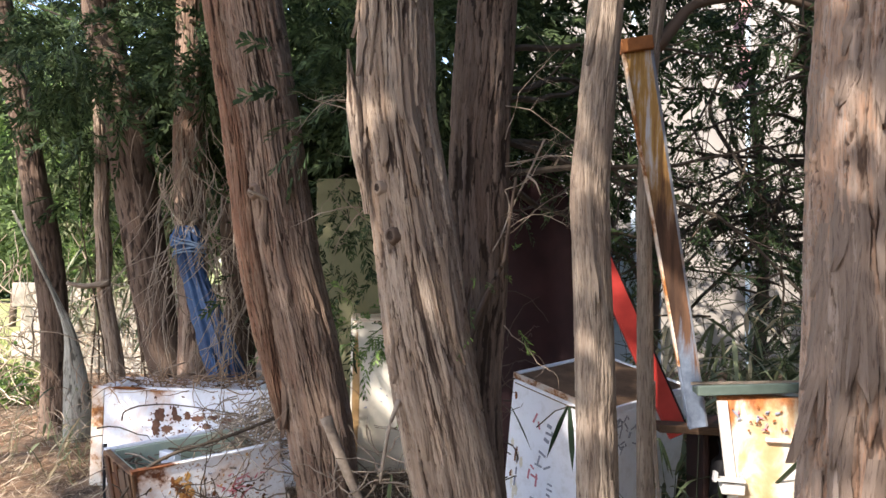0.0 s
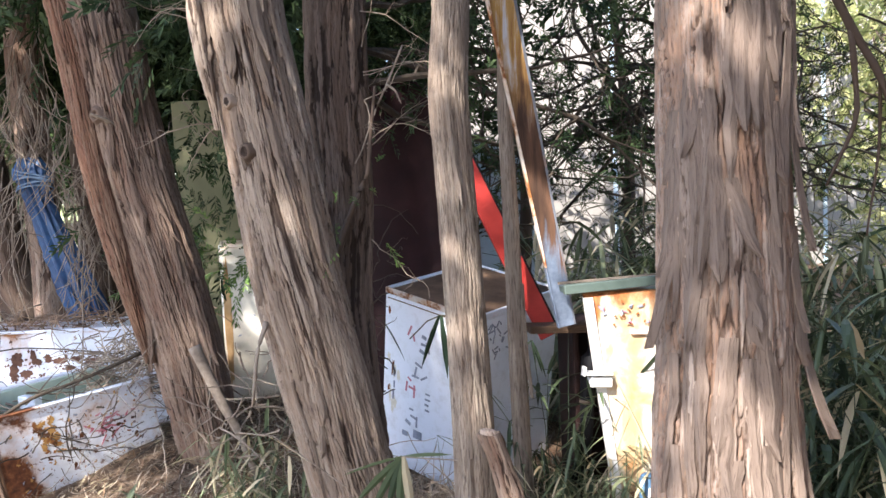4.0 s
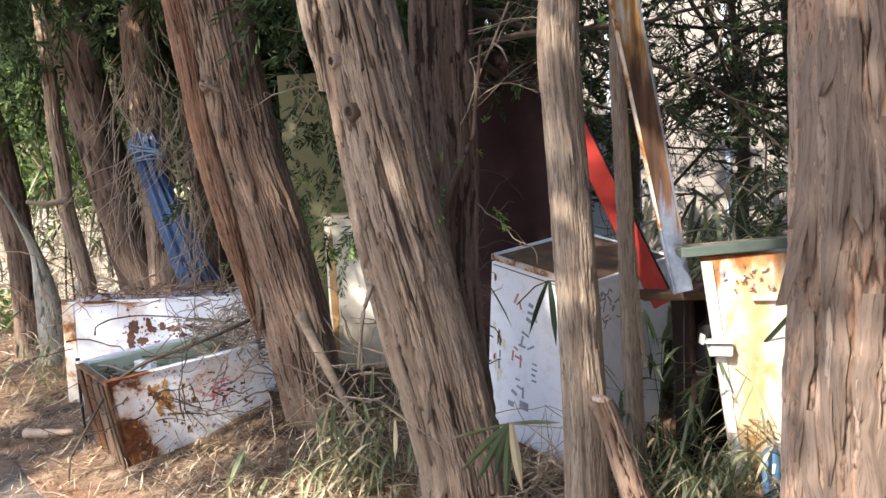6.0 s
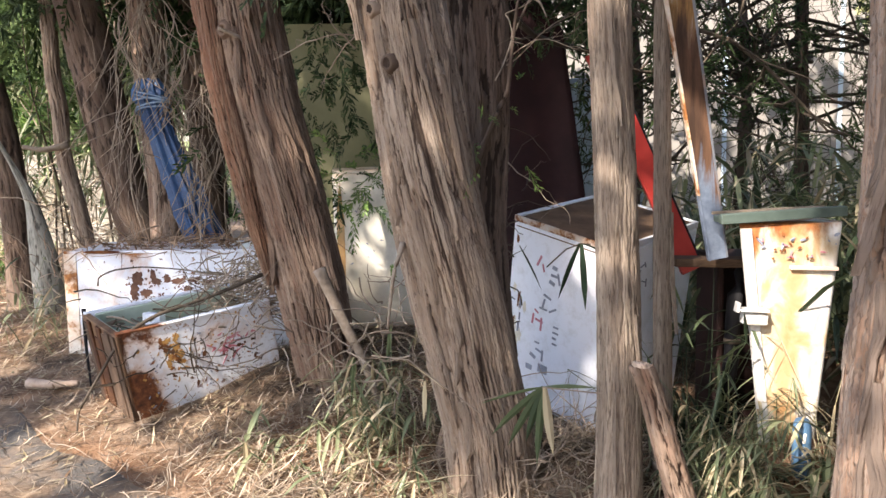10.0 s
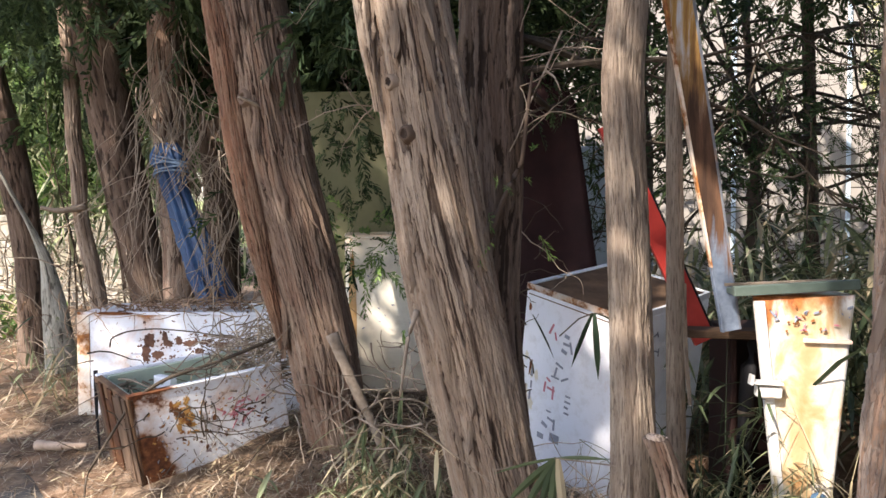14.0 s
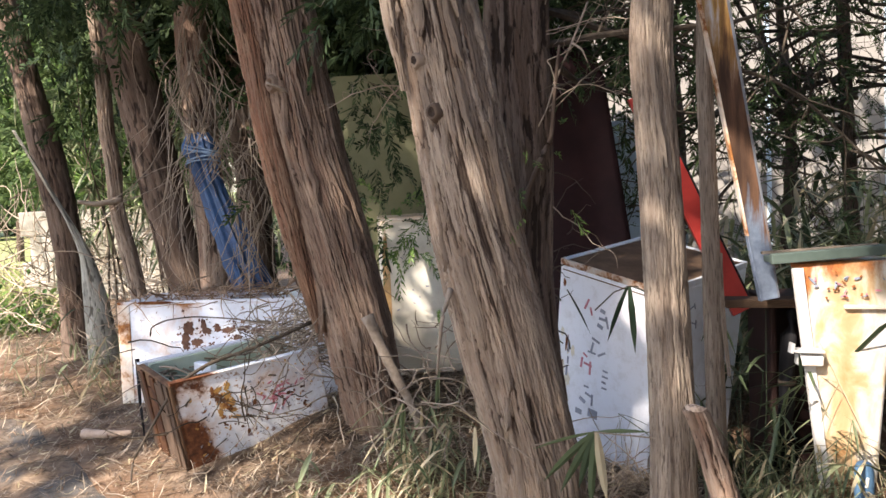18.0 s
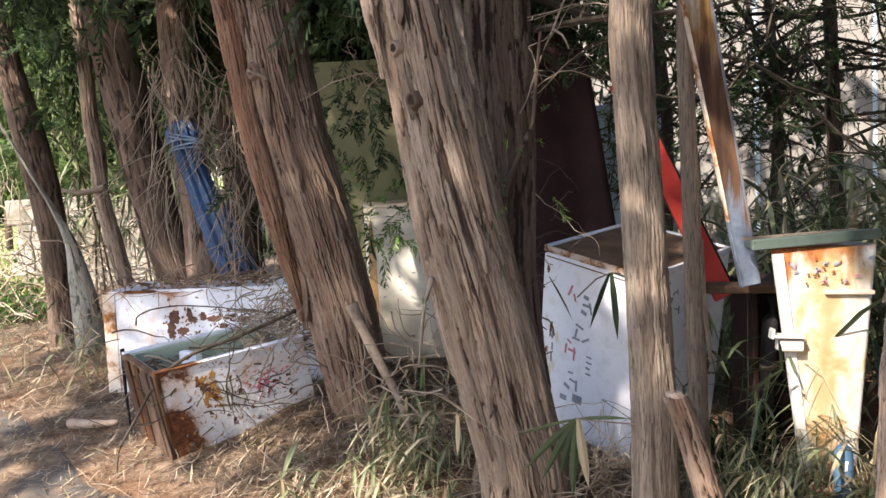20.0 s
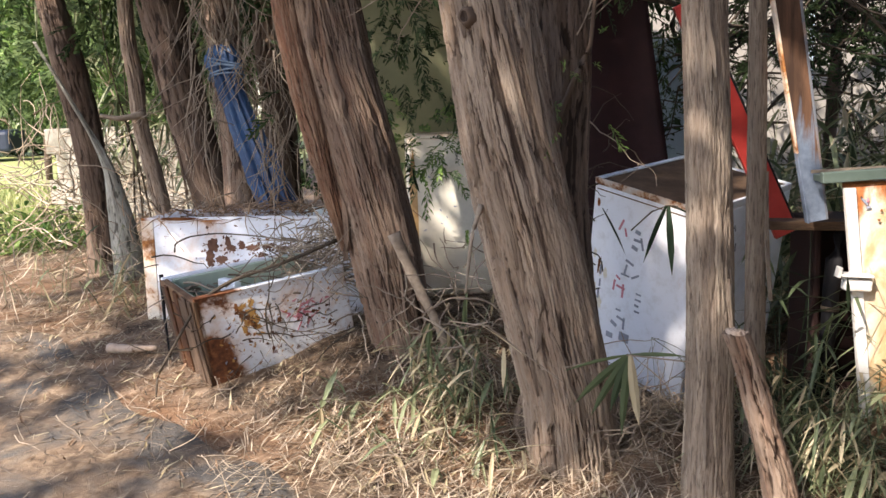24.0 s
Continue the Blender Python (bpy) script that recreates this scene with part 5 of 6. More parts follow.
q.add([(1.345 + r * math.cos(2 * math.pi * j / k), 3.54 + r * math.sin(2 * math.pi * j / k), z) for r, z in prof for j in range(k)], [[i * k + j, i * k + (j + 1) % k, (i + 1) * k + (j + 1) % k, (i + 1) * k + j] for i in range(6) for j in range(k)])
shell = part("shell", q, plain("dull_blue_plastic", (0.035, 0.085, 0.16), (0.075, 0.15, 0.24), 20, 0.5), jug, "", True)
part("label_bar", block(pose(1.34, 3.504, 0.18, 0, 8, 0), (-0.006, 0.006), (-0.003, 0.004), (-0.02, 0.02), 0.003), DIRTY_WHITE, shell, "white worn mark")

# fridge lying behind
fridge_a = thing("fridge", "white fridge lying on its side, rusted along its edges", "fridge", "dumped fridges", at=(-1.72, 6.0, 0))
fa = pose(-2.36, 5.75, 0.07, 0, 1.0, 0.5)
a_body = part("body", block(fa, (0, 1.42), (0, 0.55), (-0.06, 0.63), 0.02, 3), CASE_PAINT, fridge_a)
part("edge_strip", block(fa, (-0.004, 0.075), (-0.006, 0.05), (-0.06, 0.632), 0.004), RUST_EDGE, fridge_a, "rust-stained end edge")
part("top_flange", block(fa, (0.0, 1.42), (-0.008, 0.02), (0.622, 0.64), 0.003), WHITE_RUSTED, fridge_a)
part("rust_patch", daub(fa @ pose(0, -0.009, 0), 0.24, 0.632, 0.26, 0.02, 0, 0.1, 3), RUSTY, a_body)
brown = plain("brown_rust_patch", (0.045, 0.022, 0.016), (0.2, 0.105, 0.07), 26, 0.9)
for kk, (cx, cz, w, h) in enumerate(((0.445, 0.46, 0.075, 0.09), (0.425, 0.38, 0.06, 0.11), (0.5, 0.37, 0.07, 0.06), (0.545, 0.475, 0.035, 0.09), (0.565, 0.44, 0.06, 0.045), (0.63, 0.46, 0.05, 0.05), (0.7, 0.44, 0.1, 0.035), (0.8, 0.45, 0.09, 0.03), (0.9, 0.43, 0.1, 0.045), (0.76, 0.39, 0.05, 0.05))):
    part("rust_patch", daub(fa, cx, cz, w, h, 0.1 * math.sin(kk * 2.1), 0.22, 500 + kk, 0.0004), brown, a_body, "brown flaking rust")
for kk in range(90):
    g = np.random.default_rng(20 + kk)
    cx, cz, sx, sz = ((0.44, 0.45, 0.03, 0.05), (0.47, 0.36, 0.045, 0.03), (0.58, 0.43, 0.02, 0.05), (0.6, 0.34, 0.03, 0.03), (0.75, 0.42, 0.03, 0.04), (0.9, 0.41, 0.05, 0.03), (0.68, 0.45, 0.05, 0.03), (0.82, 0.44, 0.05, 0.025))[kk % 8]
    part("rust_patch", daub(fa, cx + g.normal() * sx * 1.4, cz + g.normal() * sz * 1.4, g.uniform(0.008, 0.024), g.uniform(0.006, 0.018), g.normal(), 0.3, 20 + kk, 0.0002 * (kk % 7)), brown, a_body)
for kk in range(26):
    g = np.random.default_rng(60 + kk)
    part("paint_chip", daub(fa, g.uniform(0.12, 0.95), g.uniform(0.06, 0.5), g.uniform(0.006, 0.025), g.uniform(0.005, 0.014), g.uniform(-1, 1), 0.3, 60 + kk), INK_BLUE if kk % 2 else RUSTY, a_body)

BROWN_RUST = plain("brown_flaking_rust", (0.035, 0.016, 0.01), (0.16, 0.07, 0.03), 12, 0.9, 0, 0.5)
DARK_TIMBER = plain("stained_timber", (0.025, 0.017, 0.012), (0.13, 0.085, 0.058), 14, 0.9, 0, 0.4, (2, 2, 0.3))
# open fridge shell in front of it
fridge_b = thing("fridge", "open white fridge shell with mint liner and rusted end", "fridge", "dumped fridges", at=(-1.4, 5.0, 0))
bu_ = unit((0.762, 0.616, 0.19))
bt = unit((-0.38, 0.47, 0.075))
bn = unit(np.cross(bu_, bt))
bt = unit(np.cross(bn, bu_))
fb = frame_of((-1.60, 4.66, -0.04), bu_, bt, bn)
LB, DB, HB = 0.86, 0.46, 0.485
def sloped(b, fall):
    """Lowers the upper part of a fridge piece evenly towards the shell's far end."""
    back = fb.inverted()
    for q in b.verts:
        c = back @ q.co
        if c.z > 0.2:
            c.z -= fall * max(0.0, c.x / LB)
            q.co = fb @ c
    return b


b_front = part("front_panel", sloped(block(fb, (0, LB), (0, 0.03), (-0.05, HB), 0.008, 2), 0.12), SHELL_PAINT, fridge_b)

part("rear_panel", sloped(block(fb, (0, LB), (DB - 0.03, DB), (-0.05, HB), 0.008, 2), 0.12), WHITE_SHEET, fridge_b)
part("end_panel", block(fb, (-0.006, 0.03), (0.0, DB), (-0.05, HB - 0.01), 0.006, 2), plain("rust_and_timber", (0.06, 0.03, 0.018), (0.27, 0.17, 0.1), 9, 0.9, 0, 0.4, (1, 1, 0.25)), fridge_b, "brown rusted end")
part("end_panel", block(fb, (LB - 0.03, LB), (0.03, DB - 0.03), (-0.05, HB - 0.14), 0.006, 2), WHITE_SHEET, fridge_b)
part("liner", block(fb, (0.031, 0.05), (0.031, DB - 0.031), (0.0, HB - 0.03), 0.004), MINT, fridge_b)
part("liner", sloped(block(fb, (0.05, LB - 0.031), (DB - 0.06, DB - 0.031), (0.0, HB - 0.012), 0.004), 0.12), MINT, fridge_b)
part("liner", sloped(block(fb, (0.05, LB - 0.031), (0.031, 0.05), (0.0, HB - 0.03), 0.004), 0.12), MINT, fridge_b)
part("liner_floor", block(fb, (0.05, LB - 0.031), (0.05, DB - 0.06), (-0.03, 0.27), 0.004), MINT, fridge_b)
part("shelf_block", block(fb @ pose(0.33, 0.31, HB - 0.06, 0, 12, 20), (-0.02, 0.03), (-0.05, 0.08), (-0.14, -0.03), 0.006), WHITE_SHEET, fridge_b, "white inner shelf block")
part("front_lip", sloped(block(fb, (0.0, LB), (-0.006, 0.034), (HB - 0.004, HB + 0.006), 0.003), 0.12), SHELL_PAINT, fridge_b)
rust_orange = plain("rust_orange", (0.13, 0.045, 0.018), (0.36, 0.16, 0.06), 16, 0.9)
y0 = 0.004
for kk in range(13):
    g = np.random.default_rng(115 + kk)
    y1 = y0 + g.uniform(0.025, 0.06)
    lath = block(fb @ pose(0, (y0 + y1) / 2, 0.2, g.normal() * 1.6, 0, 0), (-0.012 - g.uniform(0, 0.008), -0.007), ((y0 - y1) / 2, (y1 - y0) / 2 - 0.002), (-0.24, HB - 0.215 - g.uniform(0, 0.12) * (kk % 2)), 0.003)
    part("lath", lath, (DARK_TIMBER, BROWN_RUST, DARK_TIMBER, TWIG)[g.integers(0, 4)], fridge_b)
    y0 = y1 + g.uniform(0.0, 0.008)
    if y0 > DB - 0.05:
        break
for kk in range(120):
    g = np.random.default_rng(130 + kk)
    x, z = g.uniform(0.08, 0.8), g.uniform(0.0, 0.38)
    mat = (INK_ORANGE, INK_BLUE, rust_orange, INK_BLUE)[kk % 4]
    if 0.18 < x < 0.34 and 0.1 < z < 0.35:
        mat = INK_ORANGE
    part("paint_daub", daub(fb, x, z, g.uniform(0.006, 0.026), g.uniform(0.004, 0.013), g.uniform(-1.5, 1.5), 0.35, 130 + kk, 0.0003 * (kk % 5)), mat, b_front)
for kk in range(26):
    g = np.random.default_rng(260 + kk)
    part("paint_daub", daub(fb, 0.25 + g.normal() * 0.035, 0.27 + g.normal() * 0.05, g.uniform(0.016, 0.045), g.uniform(0.016, 0.055), g.normal() * 0.4, 0.35, 260 + kk, 0.0002 * (kk % 6)), (INK_ORANGE, BROWN_RUST, INK_ORANGE, rust_orange)[kk % 4], b_front)
for kk in range(34):
    g = np.random.default_rng(290 + kk)
    part("paint_daub", daub(fb, g.uniform(0.3, 0.75), g.uniform(0.05, 0.24), g.uniform(0.008, 0.03), g.uniform(0.006, 0.02), g.normal(), 0.4, 290 + kk, 0.0002 * (kk % 6)), BROWN_RUST, b_front)
for kk in range(22):
    g = np.random.default_rng(220 + kk)
    part("paint_daub", daub(fb, 0.55 + g.normal() * 0.06, 0.20 + g.normal() * 0.028, g.uniform(0.025, 0.065), g.uniform(0.006, 0.014), g.uniform(-1.2, 1.2), 0.3, 220 + kk, 0.0002 * (kk % 5)), INK_RED, b_front)

# cream cabinet, olive board
cream = thing("fridge", "cream upright fridge with rusted edge, half hidden by trees", "fridge", "dumped fridges", at=(-0.45, 6.45, 0))
cf = pose(-0.70, 6.2, 0.0, 0, 0, 6)
c_body = part("body", block(cf, (0, 0.58), (0, 0.5), (-0.02, 1.15), 0.015, 3), CREAM, cream)
part("door", block(cf, (0.012, 0.568), (-0.045, -0.004), (0.06, 1.13), 0.012, 3), CREAM, cream)
part("rust_patch", daub(cf @ pose(0, -0.047, 0), 0.04, 0.6, 0.05, 0.9, 0, 0.15, 31), plain("tan_rust", (0.35, 0.2, 0.08), (0.55, 0.38, 0.2), 18, 0.85), c_body)
for kk in range(12):
    g = np.random.default_rng(330 + kk)
    part("paint_chip", daub(cf @ pose(0, -0.047, 0), g.uniform(0.1, 0.45), g.uniform(0.3, 1.05), 0.02, 0.01, g.uniform(-1, 1), 0.3, 330 + kk), INK_BLUE, c_body)
olive = thing("sheet_board", "olive green sheet board standing among the trees", "board", at=(-0.7, 6.95, 0))
part("sheet", block(pose(-0.72, 6.95, 0, 3, 0, 0), (-0.34, 0.5), (-0.02, 0.02), (-0.05, 2.2), 0.006), OLIVE, olive)
part("ledge", block(pose(-0.72, 6.86, 1.86, 0, 0, 0), (-0.34, 0.5), (-0.03, 0.03), (-0.012, 0.012), 0.004), OLIVE, olive)

# blue tarp
tarp = thing("blue_tarp", "faded blue plastic tarp bunched against a vine-covered trunk", "tarp", at=(-1.7, 6.38, 0.5))
path = np.array([(-1.95, 6.4, 1.8), (-1.93, 6.36, 1.7), (-1.91, 6.36, 1.56), (-1.87, 6.38, 1.4), (-1.78, 6.38, 1.14), (-1.69, 6.37, 0.9), (-1.6, 6.36, 0.66)])
tt = np.linspace(0, 6, 42)
P = np.stack([np.interp(tt, np.arange(7), path[:, k]) for k in range(3)], -1)
wd = np.interp(tt, np.arange(7), (0.06, 0.105, 0.075, 0.08, 0.1, 0.115, 0.12))
k = 72
V = []
for i in range(42):
    for j in range(k):
        a = 2 * math.pi * j / k
        pleat = 1 + 0.22 * math.sin(9 * a + 0.06 * i) + 0.13 * math.sin(17 * a + 1.3 + 0.1 * i) + 0.12 * noise.noise(Vector((a * 3, i * 0.5, 0)))
        knotted = 1 + 0.25 * math.exp(-((i - 11) / 3.0) ** 2) * math.sin(5 * a + i)
        V.append(P[i] + np.array((math.cos(a) * wd[i] * pleat * knotted, math.sin(a) * wd[i] * 0.5 * pleat, 0.02 * noise.noise(Vector((a * 2, i * 0.3, 5))))))
q = Soup()
q.add(V, [[i * k + j, i * k + (j + 1) % k, (i + 1) * k + (j + 1) % k, (i + 1) * k + j] for i in range(41) for j in range(k)] + [list(range(k))[::-1], [41 * k + j for j in range(k)]])
part("folds", q, BLUE_TARP, tarp, "", True)
q = Soup()
for kk in range(5):
    gg = np.random.default_rng(470 + kk)
    th = np.linspace(0, 2 * math.pi, 22)
    q.tube(np.stack([-1.915 + np.cos(th) * 0.12, 6.36 + np.sin(th) * 0.08, 1.58 + kk * 0.028 + 0.03 * np.sin(th + gg.uniform(0, 6))], -1), 0.006, 5, False)
part("tie_cord", q, plain("pale_blue_cord", (0.07, 0.12, 0.2), (0.16, 0.23, 0.32), 30, 0.6), tarp, "frayed pale blue cord", True)
for kk, (x, z) in enumerate(((-1.66, 0.68), (-1.57, 0.7), (-1.72, 0.78))):
    q = Soup()
    q.blade((x, 6.3, z + 0.1), (0.25, -0.1, -1), 0.26, 0.05, 0.0, 4)
    part("torn_strip", q, BLUE_TARP, tarp)

# sticks
def stick(name, label, pts, radius, mat, category="stick", cut=False):
    e = thing(name, label, category, at=tuple(pts[-1]))
    limb(pts, radius, mat, e, "shaft")
    return e


stick("cut_pole", "pale sawn pole leaning on the red-barked tree", [(-0.62, 4.53, 0.74), (-0.52, 4.51, 0.5), (-0.41, 4.49, 0.27), (-0.3, 4.47, -0.08)], 0.032, TWIG)
stick("cut_log", "short pale barkless log lying on the ground", [(-2.36, 5.15, 0.035), (-2.2, 5.1, 0.04), (-2.05, 5.08, 0.05)], 0.032, CUT, "log")
stick("iron_rod", "thin dark rod standing at the fridge's end", [(-1.99, 5.08, 0.47), (-1.985, 5.06, 0.25), (-1.97, 5.05, 0.0)], 0.012, BLACK, "rod")
stick("fallen_branch", "dark crooked branch across the open fridge", [(-0.98, 5.08, 0.64), (-1.25, 4.88, 0.55), (-1.48, 4.7, 0.5), (-1.62, 4.6, 0.42), (-1.73, 4.57, 0.24), (-1.85, 4.55, 0.05), (-1.86, 4.53, -0.1)], 0.011, TWIG_DARK, "branch")

stick("bare_vine", "thin dark vine arching over the fridge side", [(-2.12, 5.66, 0.5), (-2.105, 5.64, 0.558), (-2.005, 5.62, 0.601), (-1.829, 5.62, 0.617), (-1.621, 5.62, 0.597), (-1.378, 5.62, 0.558), (-1.134, 5.6, 0.53), (-1.0, 5.5, 0.52)], 0.006, TWIG_DARK, "vine")
# dry brush lying on the fridges, vines on the tarp tree
def brush(name, label, centre, spread, count, length, mat, seed, way=(0, 0, 0), radius=0.004, jitter=0.25, droop=0.02):
    g = np.random.default_rng(seed)
    q = Soup()
    for _ in range(count):
        s = np.array(centre) + g.normal(size=3) * np.array(spread)
        p = wander(s, g.normal(size=3) * np.array((1, 1, 0.45)) + np.array(way), length * g.uniform(0.5, 1.3), 7, jitter, g, droop)
        p[:, 2] = np.maximum(p[:, 2], ground_height(p[:, 0], p[:, 1]) + 0.006)
        q.tube(p, np.linspace(radius, radius * 0.4, len(p)) * g.uniform(0.7, 1.4), 4, False)
    e = part(name, q, mat, None)
    return tagged(e, label, "dry brush", kind="stuff")


brush("dry_brush", "tangle of dry twigs heaped on the fridges", (-1.08, 5.4, 0.6), (0.16, 0.12, 0.05), 75, 0.36, TWIG, 401)
brush("dry_brush", "thin bare twigs over the open fridge", (-1.35, 4.78, 0.3), (0.3, 0.12, 0.12), 55, 0.35, TWIG_DARK, 402)
brush("dry_brush", "straw and twigs fallen into the open fridge", (-1.15, 5.3, 0.55), (0.16, 0.1, 0.03), 70, 0.3, STRAW, 409)
brush("dry_brush", "splintered laths at the fridge end", (-1.74, 4.92, 0.42), (0.05, 0.08, 0.02), 14, 0.3, TWIG, 410, (0.9, -0.2, -0.1), 0.006, 0.05)
brush("dry_brush", "dry stalks behind the fridges", (-2.3, 6.35, 0.45), (0.5, 0.12, 0.25), 60, 0.5, TWIG, 403, (0, 0, 0.9))
brush("dry_brush", "straw and twigs lying along the fridge's upper side", (-1.6, 5.95, 0.715), (0.42, 0.14, 0.012), 260, 0.22, STRAW_RED, 411, (0, 0, 0), 0.004, 0.15, 0.0)
brush("dry_brush", "dead twigs filling the open fridge", (-1.12, 5.18, 0.45), (0.17, 0.12, 0.05), 120, 0.38, TWIG, 412, (0.5, 0.4, 0.1), 0.0045, 0.2)
brush("dry_brush", "long dead stalks lying at the road's edge", (-1.3, 3.95, 0.0), (0.7, 0.45, 0.01), 70, 0.2, TWIG, 413, (0.8, -0.6, 0.0), 0.0026, 0.2, 0.0)
brush("dry_brush", "dead stalks and roots heaped before the washing machine", (0.5, 3.9, 0.02), (0.16, 0.12, 0.05), 110, 0.3, TWIG, 414, (0, 0, 0.3), 0.003, 0.3)
brush("dry_vine", "dry vines hanging round the trunk", (-1.95, 6.42, 2.0), (0.13, 0.06, 0.4), 120, 0.8, TWIG, 404, (0, 0, -4.5), 0.0042, 0.2)
brush("dry_vine", "bare hanging vines beside the tarp", (-1.55, 6.2, 1.4), (0.14, 0.1, 0.4), 90, 0.7, TWIG, 405, (0, 0, -4), 0.0035, 0.22)
brush("dry_brush", "dead twigs by the thick trunk", (0.27, 4.6, 0.8), (0.04, 0.1, 0.35), 30, 0.32, TWIG_DARK, 406, (0, 0, 0.2))
brush("dry_brush", "grey twigs low between the trunks", (-0.3, 4.6, 0.35), (0.25, 0.25, 0.15), 60, 0.4, TWIG, 407)
brush("dry_brush", "dead stems standing before the low wall", (-4.6, 10.8, 0.6), (0.8, 0.25, 0.3), 120, 0.9, TWIG, 415, (0.2, 0, 0.9), 0.007, 0.2)
brush("dry_brush", "sunlit dead stems and vines at the verge", (-4.2, 8.7, 1.2), (0.6, 0.4, 0.5), 70, 0.5, STRAW, 416, (0, 0, 0.4), 0.006, 0.25)
brush("dry_brush", "tangled dry stalks by the low wall", (-4.0, 8.6, 0.4), (0.9, 0.6, 0.3), 150, 0.8, STRAW, 408, (0, 0, 0.6), 0.006)

# ---- bamboo grass ----
def sasa(name, label, spots, mat, seed, height=0.45, leaf=0.2, width=0.017, per=7, dry=0.4):
    """Clumps of thin culms with lance leaves."""
    g = np.random.default_rng(seed)
    q, dq = Soup(), Soup()
    for x, y, r, n in spots:
        for _ in range(n):
            bx, by = x + g.normal() * r, y + g.normal() * r
            h = height * g.uniform(0.4, 1.25)
            top = wander((bx, by, float(ground_height(bx, by)) - 0.01), (g.normal() * 0.35, g.normal() * 0.35 - 0.1, 1), h, 4, 0.12, g)
            q.tube(top, 0.0022, 3, False)
            for k in range(per):
                o = top[g.integers(1, 5)]
                w = np.array([g.normal() * 0.75, g.normal() * 0.75 - 0.1, g.uniform(-0.9, 0.7)])
                (dq if g.random() < dry else q).blade(o, w, leaf * g.uniform(0.5, 1.25), width * g.uniform(0.6, 1.2), g.uniform(0.1, 0.6))
    e = thing(name, label, "bamboo grass", "bamboo grass", at=(spots[0][0], spots[0][1], 0))
    part("green_leaves", q, mat, e, kind="stuff")
    if dq.n:
        part("dry_leaves", dq, SASA_DRY, e, "bleached dead leaves", kind="stuff")
    return e


sasa("bamboo_grass", "low bamboo grass between the two thick trunks", [(-0.34, 4.25, 0.1, 14), (-0.27, 3.98, 0.08, 9), (-0.42, 4.4, 0.1, 10)], SASA, 501, 0.44, 0.2, 0.019, 8, 0.45)
sasa("bamboo_grass", "sparse bamboo grass before the open fridge", [(-0.88, 4.25, 0.12, 6), (-0.6, 4.1, 0.1, 5), (-0.42, 3.9, 0.06, 3)], SASA, 502, 0.17, 0.2, 0.026, 5, 0.4)
sasa("bamboo_grass", "fine bamboo grass round the cut stump", [(0.95, 3.6, 0.1, 22), (1.08, 3.7, 0.1, 24), (1.1, 3.5, 0.07, 14)], SASA, 503, 0.4, 0.17, 0.014, 8, 0.3)
sasa("bamboo_grass", "bamboo grass at the foot of the bin", [(1.15, 3.4, 0.08, 7), (1.36, 3.42, 0.06, 16), (1.65, 3.7, 0.12, 8)], SASA, 504, 0.26, 0.2, 0.022)
sasa("bamboo_grass", "upright bamboo shoots before the bin", [(1.47, 3.56, 0.03, 5)], SASA_DRY, 509, 0.6, 0.2, 0.016, 3, 0.0)
sasa("bamboo_grass", "dense bamboo grass behind the bin", [(1.9, 5.6, 0.3, 50), (2.4, 6.0, 0.35, 45), (1.85, 5.2, 0.2, 26), (2.9, 5.6, 0.3, 34), (2.6, 4.7, 0.25, 30), (3.3, 5.0, 0.3, 30), (3.7, 6.2, 0.4, 40), (2.1, 5.9, 0.25, 30), (2.7, 6.3, 0.3, 34)], SASA, 505, 1.1, 0.34, 0.036, 9, 0.25)
sasa("bamboo_grass", "dark bamboo leaves hanging beside the washing machine", [(0.95, 3.98, 0.03, 7), (1.02, 3.96, 0.04, 8), (1.1, 3.95, 0.04, 6)], SASA_SHADED, 506, 0.85, 0.21, 0.022, 8, 0.06)
sasa("bamboo_grass", "tall dark bamboo grass beyond the peeling trunk", [(2.1, 3.6, 0.1, 22), (2.25, 3.9, 0.2, 30), (2.35, 3.4, 0.2, 24), (2.7, 4.2, 0.25, 26)], SASA_SHADED, 508, 1.0, 0.3, 0.034, 9, 0.1)
sasa("bamboo_grass", "sparse stalks at the fridges' far end", [(-2.7, 6.1, 0.25, 16), (-3.2, 6.6, 0.3, 18)], SASA, 507, 0.5, 0.2, 0.02, 5, 0.5)
def bamboo(label, lo, hi, culms, leaves, seed, mat, height=3.2, leaf=0.3, width=0.035):
    """A stand of tall culms with long hanging leaves."""
    g = np.random.default_rng(seed)
    e = thing("bamboo_stand", label, "bamboo", at=((lo[0] + hi[0]) / 2, (lo[1] + hi[1]) / 2, 0))
    stalks, blades = Soup(), Soup()
    for _ in range(culms):
        x, y = g.uniform(lo[0], hi[0]), g.uniform(lo[1], hi[1])
        p = wander((x, y, float(ground_height(x, y)) - 0.05), (g.normal() * 0.12, g.normal() * 0.1, 1), height * g.uniform(0.7, 1.2), 9, 0.05, g)
        stalks.tube(p, np.linspace(0.012, 0.004, len(p)), 5, False)
        for _ in range(leaves):
            o = p[g.integers(3, len(p))]
            tip = o + np.array([g.normal() * 0.3, g.normal() * 0.3, g.uniform(-0.05, 0.25)])
            stalks.tube([o, tip], 0.002, 3, False)
            for _ in range(3):
                blades.blade(tip, np.array([g.normal() * 0.5, g.normal() * 0.5, g.uniform(-1.2, 0.2)]), leaf * g.uniform(0.5, 1.2), width * g.uniform(0.6, 1.2), g.uniform(0.1, 0.6))
    part("culm_stand", stalks, TWIG_DARK, e, kind="stuff")
    part("leaves", blades, mat, e, kind="stuff")


